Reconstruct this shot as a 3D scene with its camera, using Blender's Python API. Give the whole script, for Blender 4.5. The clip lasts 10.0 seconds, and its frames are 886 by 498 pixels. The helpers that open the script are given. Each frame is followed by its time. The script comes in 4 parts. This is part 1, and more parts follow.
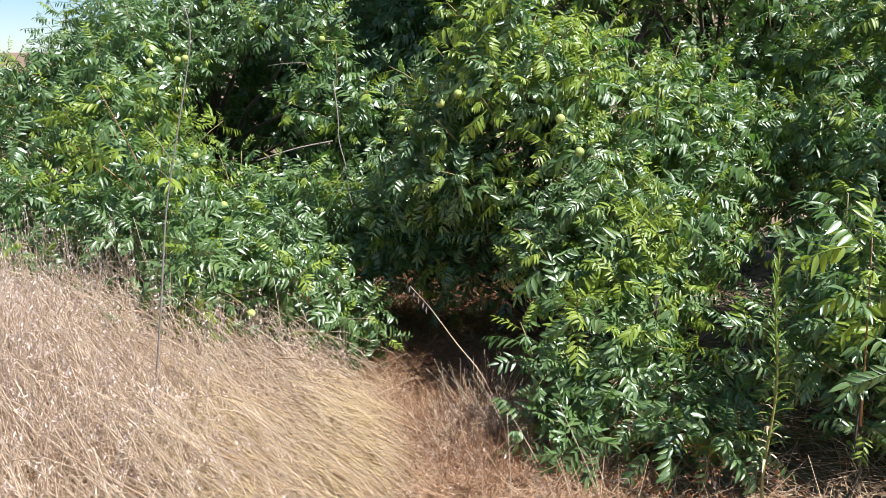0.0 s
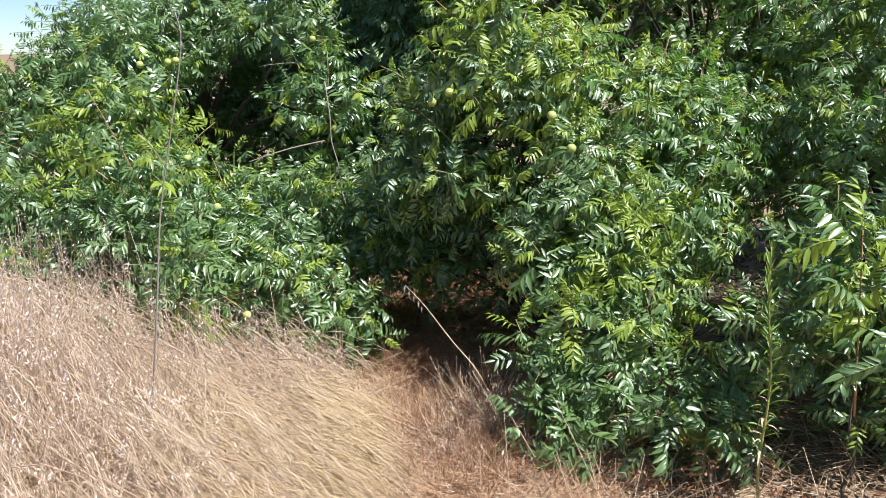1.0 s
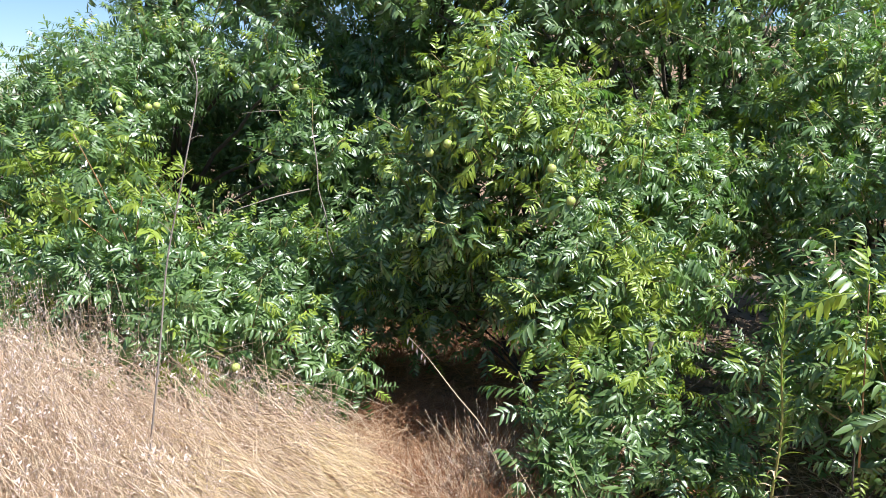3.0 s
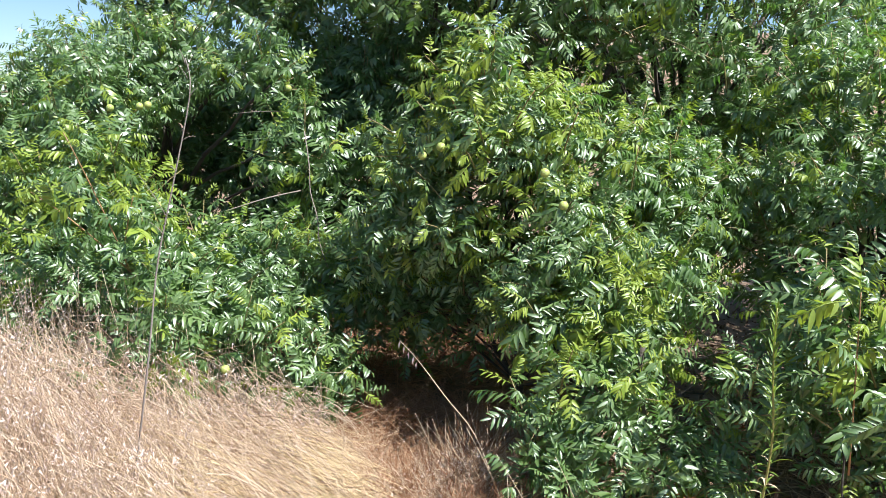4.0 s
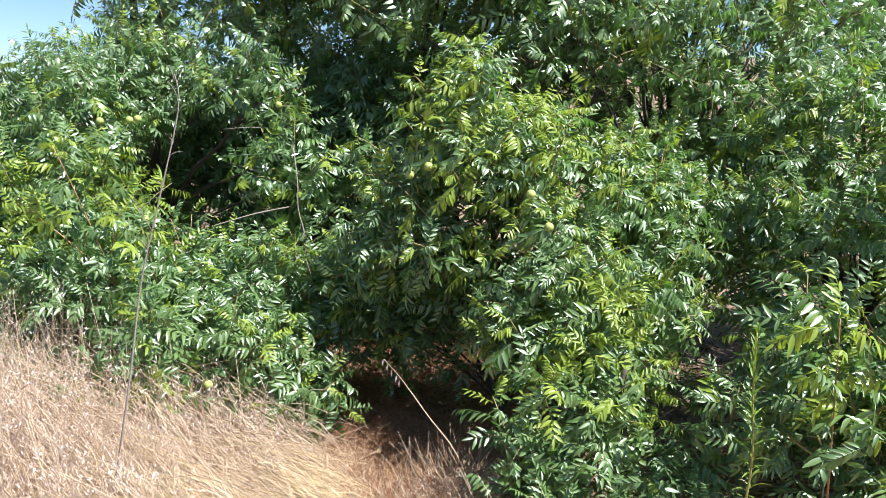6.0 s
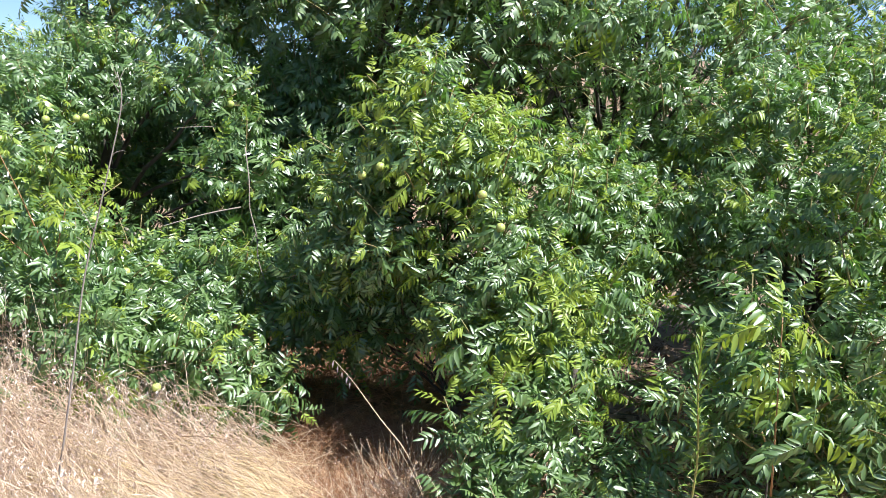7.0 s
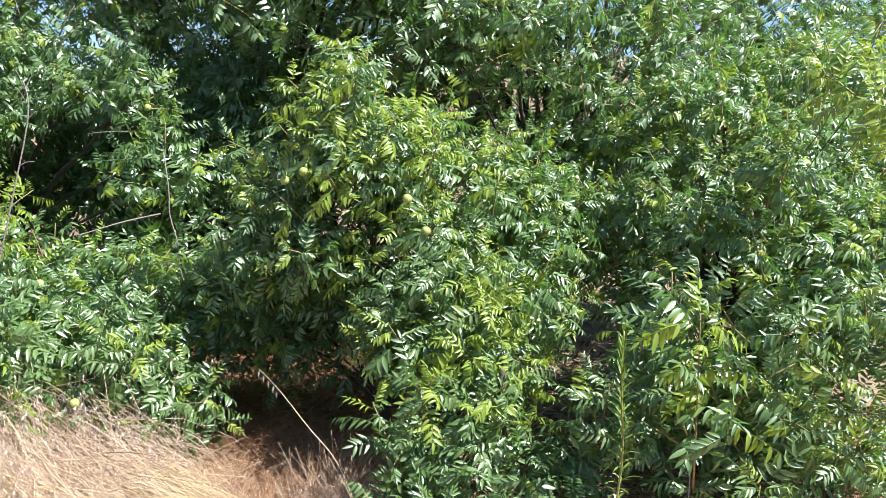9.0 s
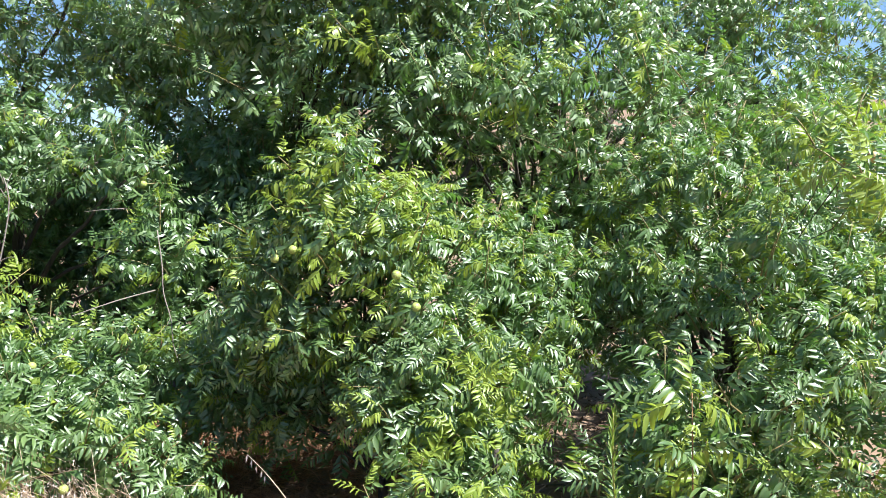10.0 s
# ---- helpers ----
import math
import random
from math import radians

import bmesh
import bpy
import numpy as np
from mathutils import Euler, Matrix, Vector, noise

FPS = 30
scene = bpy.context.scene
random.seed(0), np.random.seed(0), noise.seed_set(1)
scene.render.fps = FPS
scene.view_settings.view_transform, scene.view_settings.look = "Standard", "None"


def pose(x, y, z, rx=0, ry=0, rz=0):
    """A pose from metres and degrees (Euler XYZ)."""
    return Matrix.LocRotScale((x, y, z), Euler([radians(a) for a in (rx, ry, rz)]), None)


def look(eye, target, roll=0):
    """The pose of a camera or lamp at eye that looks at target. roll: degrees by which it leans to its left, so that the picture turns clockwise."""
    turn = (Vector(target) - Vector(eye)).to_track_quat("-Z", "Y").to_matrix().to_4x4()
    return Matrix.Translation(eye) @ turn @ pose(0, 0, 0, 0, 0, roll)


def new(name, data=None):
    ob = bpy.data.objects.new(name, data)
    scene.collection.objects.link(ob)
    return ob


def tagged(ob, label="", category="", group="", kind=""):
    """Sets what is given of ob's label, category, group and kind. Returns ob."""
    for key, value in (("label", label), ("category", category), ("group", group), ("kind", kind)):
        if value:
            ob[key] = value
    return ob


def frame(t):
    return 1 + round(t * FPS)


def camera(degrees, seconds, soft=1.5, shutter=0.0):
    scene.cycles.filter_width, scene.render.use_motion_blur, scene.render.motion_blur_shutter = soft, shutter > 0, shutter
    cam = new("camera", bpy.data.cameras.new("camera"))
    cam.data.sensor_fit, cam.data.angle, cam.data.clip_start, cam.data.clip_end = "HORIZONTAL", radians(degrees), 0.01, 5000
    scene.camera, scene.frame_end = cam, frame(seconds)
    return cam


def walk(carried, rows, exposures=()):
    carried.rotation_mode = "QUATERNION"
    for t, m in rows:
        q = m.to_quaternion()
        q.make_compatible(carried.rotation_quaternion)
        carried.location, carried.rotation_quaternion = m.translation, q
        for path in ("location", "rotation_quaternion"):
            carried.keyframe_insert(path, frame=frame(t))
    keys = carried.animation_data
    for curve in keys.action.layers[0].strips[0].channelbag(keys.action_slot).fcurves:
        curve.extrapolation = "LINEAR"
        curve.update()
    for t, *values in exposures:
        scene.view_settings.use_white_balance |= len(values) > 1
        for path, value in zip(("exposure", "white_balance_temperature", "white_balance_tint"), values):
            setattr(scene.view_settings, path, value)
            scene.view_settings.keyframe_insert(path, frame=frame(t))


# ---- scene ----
cam = camera(55.8, 10.0, 0.7)
METRES, EYE, TILT, LEAN, TURN = 0.6, 1.5, -13.0, 0.0, 0.0
ROWS = [
    (0.0, 0.0, 0.0, 0.0, 0.0, 0.0, -0.0),
    (0.5, -0.0066, -0.0162, 0.0096, 0.09, -0.43, 0.48),
    (1.0, -0.0009, -0.0185, 0.0216, -0.41, -0.34, 1.01),
    (1.5, -0.1, 0.0032, 0.0416, -1.03, 0.26, 1.48),
    (2.0, -0.3014, 0.0257, 0.0724, -2.3, 1.25, 1.66),
    (2.5, -0.3941, 0.031, 0.0477, -3.99, 2.73, 1.39),
    (4.0, -0.44, 0.0562, 0.0608, -5.66, 2.99, 0.18),
    (4.5, -0.459, 0.0498, 0.0629, -5.67, 3.46, -0.14),
    (5.0, -0.4499, 0.0466, 0.0715, -5.44, 3.58, -0.38),
    (6.5, -0.3808, 0.0209, 0.0674, -7.44, 4.41, -0.95),
    (7.0, -0.3423, 0.0245, 0.0696, -8.95, 4.27, -0.55),
    (7.5, -0.3209, 0.0276, 0.0671, -10.41, 4.24, -0.16),
    (8.0, -0.3075, 0.0325, 0.0752, -11.76, 4.05, 0.1),
    (8.5, -0.3074, 0.0389, 0.0878, -13.02, 4.08, 0.58),
    (9.0, -0.3162, 0.0233, 0.1179, -13.65, 4.02, 1.01),
    (9.5, -0.2484, 0.017, 0.2556, -12.51, 5.31, 1.46),
    (10.0, -0.1504, 0.0001, 0.2922, -12.54, 7.37, 2.13),
]
exposures = [(0.0, 1.02, 5900, 10), (1.5, 1.13, 5900, 10), (4.5, 1.30, 5900, 10), (7.5, 1.40, 5900, 10), (10.0, 1.47, 5900, 10)]
walk(cam, [(t, pose(0, 0, EYE, TILT, LEAN, TURN) @ pose(METRES * x, METRES * y, METRES * z, 90 + pitch, roll, yaw)) for t, x, y, z, yaw, pitch, roll in ROWS], exposures)

# ---- light: clear sky, high sun from the right and a little behind ----
SUN_AZ, SUN_EL = 126.0, 57.0
world = bpy.data.worlds.new("sky")
scene.world = world
world.use_nodes = True
wn = world.node_tree.nodes
sky = wn.new("ShaderNodeTexSky")
sky.sky_type, sky.sun_disc = "NISHITA", False
sky.air_density, sky.dust_density, sky.ozone_density = 0.8, 0.1, 3.0
sky.sun_elevation, sky.sun_rotation = radians(SUN_EL), radians(SUN_AZ)
wn["Background"].inputs["Strength"].default_value = 0.06
world.node_tree.links.new(sky.outputs["Color"], wn["Background"].inputs["Color"])
to_sun = Vector((math.cos(radians(SUN_EL)) * math.sin(radians(SUN_AZ)), math.cos(radians(SUN_EL)) * math.cos(radians(SUN_AZ)), math.sin(radians(SUN_EL))))
sun = new("sun", bpy.data.lights.new("sun", "SUN"))
sun.data.energy, sun.data.angle, sun.data.color = 5.0, radians(0.53), (1.0, 0.96, 0.89)
sun.matrix_world = look(to_sun * 50, (0, 0, 0))


# ---- materials ----
def material(name, dark, light, rough=0.6, grain=40.0, blotch=4.0, bump=0.2, spread=0.5, clear=None, share=0.0, spec=0.5, depth=0.01, coat=0.0):
    """Two-scale colour between dark and light, varied piece by piece; clear: the colour of light that passes through."""
    mat = bpy.data.materials.new(name)
    mat.use_nodes = True
    n, link = mat.node_tree.nodes, mat.node_tree.links.new
    bsdf = n["Principled BSDF"]
    bsdf.inputs["Roughness"].default_value = rough
    bsdf.inputs["Specular IOR Level"].default_value = spec
    bsdf.inputs["Coat Weight"].default_value, bsdf.inputs["Coat Roughness"].default_value = coat, 0.4
    geo, info = n.new("ShaderNodeNewGeometry"), n.new("ShaderNodeObjectInfo")
    fine, broad = n.new("ShaderNodeTexNoise"), n.new("ShaderNodeTexNoise")
    fine.inputs["Scale"].default_value, broad.inputs["Scale"].default_value = grain, blotch
    fine.inputs["Detail"].default_value, broad.inputs["Detail"].default_value = 4, 2
    link(geo.outputs["Position"], fine.inputs["Vector"])
    link(geo.outputs["Position"], broad.inputs["Vector"])

    def add(a, b, wa, wb):
        m1 = n.new("ShaderNodeMath")
        m1.operation, m1.inputs[1].default_value = "MULTIPLY", wa
        link(a, m1.inputs[0])
        m2 = n.new("ShaderNodeMath")
        m2.operation, m2.inputs[1].default_value = "MULTIPLY_ADD", wb
        link(b, m2.inputs[0])
        link(m1.outputs[0], m2.inputs[2])
        return m2.outputs[0]

    pieces = add(geo.outputs["Random Per Island"], info.outputs["Random"], spread * 0.65, spread * 0.35)
    field = add(fine.outputs["Fac"], broad.outputs["Fac"], (1 - spread) * 0.5, (1 - spread) * 0.5)
    mix = add(pieces, field, 1, 1)
    ramp = n.new("ShaderNodeValToRGB")
    ramp.color_ramp.elements[0].position, ramp.color_ramp.elements[1].position = 0.15, 0.85
    ramp.color_ramp.elements[0].color, ramp.color_ramp.elements[1].color = (*dark, 1), (*light, 1)
    link(mix, ramp.inputs["Fac"])
    link(ramp.outputs["Color"], bsdf.inputs["Base Color"])
    if bump:
        b = n.new("ShaderNodeBump")
        b.inputs["Strength"].default_value, b.inputs["Distance"].default_value = bump, depth
        link(fine.outputs["Fac"], b.inputs["Height"])
        link(b.outputs["Normal"], bsdf.inputs["Normal"])
    if clear:
        thin, both = n.new("ShaderNodeBsdfTranslucent"), n.new("ShaderNodeMixShader")
        thin.inputs["Color"].default_value, both.inputs["Fac"].default_value = (*clear, 1), share
        link(bsdf.outputs[0], both.inputs[1])
        link(thin.outputs[0], both.inputs[2])
        link(both.outputs[0], n["Material Output"].inputs["Surface"])
    return mat


M_LEAF = material("walnut_leaf", (0.052, 0.112, 0.027), (0.178, 0.252, 0.078), 0.41, 60, 2.5, 0.08, 0.6, (0.18, 0.38, 0.045), 0.28, 1.0, 0.002, 0.3)
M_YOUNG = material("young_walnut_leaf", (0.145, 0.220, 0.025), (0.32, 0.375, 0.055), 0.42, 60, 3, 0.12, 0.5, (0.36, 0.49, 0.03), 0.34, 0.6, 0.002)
M_TWIG = material("green_twig", (0.16, 0.15, 0.05), (0.30, 0.22, 0.09), 0.6, 90, 8, 0.2)
M_SHOOT = material("reddish_shoot", (0.24, 0.125, 0.055), (0.40, 0.23, 0.10), 0.5, 90, 8, 0.2)
M_BARK = material("walnut_bark", (0.035, 0.028, 0.022), (0.10, 0.08, 0.06), 0.85, 45, 7, 0.8)
M_DEAD = material("weathered_dead_wood", (0.12, 0.095, 0.075), (0.30, 0.25, 0.21), 0.8, 120, 9, 0.4)
M_STALK = material("dry_stalk", (0.19, 0.16, 0.135), (0.34, 0.29, 0.25), 0.7, 150, 9, 0.3)
M_FRUIT = material("green_walnut_husk", (0.27, 0.33, 0.07), (0.42, 0.45, 0.13), 0.45, 160, 25, 0.25, 0.4)
M_BLUSH = material("ripening_walnut_husk", (0.38, 0.26, 0.12), (0.55, 0.44, 0.16), 0.5, 120, 30, 0.25, 0.4)
M_STRAW = material("dry_straw", (0.41, 0.255, 0.15), (0.86, 0.71, 0.53), 0.5, 60, 2.2, 0, 0.6, (0.6, 0.42, 0.2), 0.2)
M_HUSK = material("papery_oat_husk", (0.66, 0.52, 0.46), (0.92, 0.82, 0.77), 0.55, 80, 4, 0, 0.7, (0.7, 0.5, 0.35), 0.3)
M_GOLD = material("golden_straw", (0.54, 0.38, 0.18), (0.91, 0.76, 0.48), 0.45, 60, 2.2, 0, 0.6, (0.7, 0.5, 0.2), 0.2)
M_LITTER = material("brown_thatch", (0.36, 0.22, 0.115), (0.77, 0.59, 0.39), 0.7, 60, 3, 0, 0.75)
M_THATCH = material("brown_thatch_on_path", (0.20, 0.092, 0.044), (0.62, 0.40, 0.235), 0.7, 60, 3, 0, 0.75)
M_RUST = material("rusty_dead_stems", (0.19, 0.08, 0.038), (0.56, 0.31, 0.165), 0.7, 60, 3, 0, 0.75)
M_DEADLEAF = material("dead_leaf", (0.15, 0.055, 0.022), (0.38, 0.19, 0.09), 0.6, 70, 6, 0.2, 0.7, (0.4, 0.15, 0.05), 0.2)
M_WEED = material("weed_green", (0.09, 0.17, 0.02), (0.20, 0.28, 0.05), 0.5, 80, 5, 0.1, 0.5, (0.3, 0.42, 0.04), 0.3)
M_WEEDSTEM = material("weed_stem", (0.20, 0.24, 0.05), (0.36, 0.28, 0.10), 0.6, 60, 3, 0.2, 0.2)
M_FALLEN = material("fallen_leaflet", (0.07, 0.04, 0.022), (0.26, 0.15, 0.08), 0.75, 60, 4, 0.2, 0.7)


# ---- mesh helpers ----
def thing(name, at, label, category, group="", kind=""):
    ob = new(name)
    ob.location, ob.empty_display_size = at, 0.1
    return tagged(ob, label, category, group, kind)


def mesh_of(name, verts, faces, mats, index=None, smooth=True):
    """A mesh from arrays; faces: an array of triangles or quads, or a list of such arrays."""
    if not isinstance(faces, list):
        faces = [faces]
    me = bpy.data.meshes.new(name)
    me.vertices.add(len(verts))
    me.vertices.foreach_set("co", np.asarray(verts, dtype=np.float32).ravel())
    loops = np.concatenate([np.asarray(f, dtype=np.int32).ravel() for f in faces])
    sizes = np.concatenate([np.full(len(f), np.shape(f)[1], dtype=np.int32) for f in faces])
    me.loops.add(len(loops))
    me.loops.foreach_set("vertex_index", loops)
    me.polygons.add(len(sizes))
    me.polygons.foreach_set("loop_start", np.concatenate(([0], np.cumsum(sizes)[:-1])).astype(np.int32))
    me.polygons.foreach_set("loop_total", sizes)
    me.polygons.foreach_set("use_smooth", np.full(len(sizes), smooth))
    if index is not None:
        me.polygons.foreach_set("material_index", np.asarray(index, dtype=np.int32))
    me.update(calc_edges=True)
    for m in mats:
        me.materials.append(m)
    return me


def part(name, me, parent, label="", at=(0, 0, 0), kind=""):
    ob = new(name, me)
    ob.parent, ob.location = parent, at
    return tagged(ob, label, kind=kind)


def tubes(paths, radii, sides=5):
    """Tapered tubes along paths (list of (n,3) arrays); radii: list of (start, end)."""
    V, Q, T, base = [], [], [], 0
    ang = np.linspace(0, 2 * np.pi, sides, endpoint=False)
    for p, (r0, r1) in zip(paths, radii):
        p = np.asarray(p, dtype=float)
        n = len(p)
        d = np.gradient(p, axis=0)
        d /= np.linalg.norm(d, axis=1)[:, None] + 1e-9
        ref = np.array((0.31, 0.87, 0.38)) if abs(d[0] @ (0.31, 0.87, 0.38)) < 0.9 else np.array((1.0, 0, 0))
        a = np.cross(d, ref)
        a /= np.linalg.norm(a, axis=1)[:, None]
        b = np.cross(d, a)
        r = np.linspace(r0, r1, n)[:, None, None]
        ring = p[:, None, :] + r * (np.cos(ang)[None, :, None] * a[:, None, :] + np.sin(ang)[None, :, None] * b[:, None, :])
        V.append(ring.reshape(-1, 3))
        i, j = np.meshgrid(np.arange(n - 1), np.arange(sides), indexing="ij")
        k = (j + 1) % sides
        Q.append(np.stack([i * sides + j, i * sides + k, (i + 1) * sides + k, (i + 1) * sides + j], -1).reshape(-1, 4) + base)
        end = base + (n - 1) * sides
        T += [(end, end + s, end + s + 1) for s in range(1, sides - 1)]
        T += [(base, base + s + 1, base + s) for s in range(1, sides - 1)]
        base += n * sides
    return np.concatenate(V), [np.concatenate(Q), np.array(T)]


def bend(a, b, sag=0.0, n=6, wob=0.0, rng=None):
    """A bowed path from a to b."""
    a, b = np.asarray(a, float), np.asarray(b, float)
    s = np.linspace(0, 1, n)[:, None]
    p = a + (b - a) * s
    p[:, 2] += sag * 4 * (s * (1 - s))[:, 0]
    if wob:
        p[1:-1] += rng.normal(0, wob, (n - 2, 3))
    return p


def unit(v):
    return v / (np.linalg.norm(v, axis=-1, keepdims=True) + 1e-9)


# ---- walnut leaves ----
def leaflet(length, width, keel, curl, rows, fat, folded=True):
    """One lance-shaped leaflet along +x, curling down to its tip; folded: creased up along its midrib."""
    V, F = [], []
    for s, w in zip(rows, fat):
        x, z = length * s * (1 - 0.12 * curl * s), -length * curl * s * s * 0.45
        h = width * 0.5 * w
        if w == 0:
            V.append((x, 0, z))
        elif folded:
            V += [(x, h, z + h * keel), (x, 0, z), (x, -h, z + h * keel)]
        else:
            V += [(x, h, z), (x, -h, z)]
    last, k = len(V) - 1, 3 if folded else 2
    F += [(0, i + 2, i + 1) for i in range(k - 1)]
    for i in range(len(rows) - 3):
        for j in range(k - 1):
            o = 1 + k * i + j
            F += [(o, o + 1, o + k + 1), (o, o + k + 1, o + k)]
    F += [(last - k + j, last - k + j + 1, last) for j in range(k - 1)]
    return np.array(V, float), np.array(F)


def leaf_shape(rng, pairs, droop, hang, detail):
    """A pinnate leaf about 1 long along +x, upper side +z: arched rachis, paired leaflets, one at the end."""
    V, F, base = [], [], 0
    n = (2, 3, 5)[detail]
    s = np.linspace(0, 1, n)
    sway = rng.normal(0, 0.06)
    rachis = np.stack([s * (1 - 0.15 * droop * s), sway * s * s, 0.10 * s - droop * 0.5 * s * s], 1)
    tv, tf = tubes([rachis], [(0.009, 0.004)], 3)
    V.append(tv)
    F.append(np.concatenate([tf[0][:, [0, 1, 2]], tf[0][:, [0, 2, 3]], tf[1]]))
    base = len(tv)
    rows, fat = (((0.0, 0.3, 0.66, 1.0), (0, 1.0, 0.78, 0)), ((0.0, 0.27, 0.64, 1.0), (0, 1.0, 0.8, 0)), ((0.0, 0.16, 0.42, 0.76, 1.0), (0, 0.78, 1.0, 0.6, 0)))[detail]
    spots = [(0.22 + 0.74 * (i / (pairs - 0.6)) + rng.normal(0, 0.012), side) for i in range(pairs) for side in (1, -1)] + [(1.0, 0)]
    spread, twist = rng.uniform(50, 70), rng.normal(0, 0.12)
    for u, side in spots:
        p = np.array([np.interp(u, s, rachis[:, k]) for k in range(3)])
        e = 0.02
        q = np.array([np.interp(max(u - e, 0), s, rachis[:, k]) for k in range(3)])
        along = unit(p - q) if u > 0.02 else np.array((1.0, 0, 0))
        size = (0.22 + 0.14 * math.sin(math.pi * min(1, u * 0.86 + 0.08))) * rng.uniform(0.8, 1.15)
        lv, lf = leaflet(size, size * rng.uniform(0.22, 0.28), rng.uniform(0.15, 0.6), rng.uniform(0.2, 0.9), rows, fat, detail > 0)
        yaw = side * radians(spread - 14 * u + rng.normal(0, 9)) if side else rng.normal(0, 0.12)
        dip = radians(hang * (1.0 if side else 0.5) + rng.normal(0, 12))
        roll = twist + rng.normal(0, 0.24) + side * 0.15
        m = Euler((roll, dip, yaw)).to_matrix()
        lv = lv @ np.array(m).T
        up = np.array((0, 0, 1.0))
        c = unit(np.cross(up, along))
        basis = np.stack([along, c, np.cross(along, c)], 1)
        V.append(lv @ basis.T + p)
        F.append(lf + base)
        base += len(lv)
    return np.concatenate(V), np.concatenate(F)


LR = np.random.default_rng(7)
KINDS = [(p, d, h) for p, d, h in ((6, 0.3, 18), (7, 0.5, 32), (7, 0.7, 36), (6, 0.35, 46), (7, 0.9, 50), (6, 0.45, 26), (5, 0.2, 12), (6, 0.65, 60))]
SHAPES = [leaf_shape(LR, p, d, h, 1) for p, d, h in KINDS]
FINE = [leaf_shape(LR, p, d, h, 2) for p, d, h in KINDS]
FAR = [leaf_shape(LR, p, d, h, 0) for p, d, h in KINDS]
LEAF_MESH = {young: [mesh_of("leaf", v, f, [M_YOUNG if young else M_LEAF]) for v, f in FINE] for young in (False, True)}


def shoot_leaves(rng, base, tip, count, size, vigour, out):
    """Leaves set in a spiral on one shoot, smaller and younger towards its tip."""
    d = unit(tip - base)
    a = unit(np.cross(d, (0.3, 0.5, 0.8)))
    b = np.cross(d, a)
    turn = rng.uniform(0, 6.28)
    for i in range(count):
        f = 0.25 + 0.75 * (i + 0.5) / count
        phi = turn + i * 2.4 + rng.normal(0, 0.2)
        alpha = radians(88 - 50 * f ** 2 + rng.normal(0, 10))
        way = d * math.cos(alpha) + (a * math.cos(phi) + b * math.sin(phi)) * math.sin(alpha)
        nrm = d * 0.45 + np.array((0.26, -0.46, 0.60)) + rng.normal(0, 0.3, 3)
        scale = size * (1.0 - 0.45 * max(0, f - 0.6) / 0.4) * rng.uniform(0.8, 1.15)
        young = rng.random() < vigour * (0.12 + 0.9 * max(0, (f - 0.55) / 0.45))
        out.append((base + (tip - base) * f, way, nrm, scale, young))


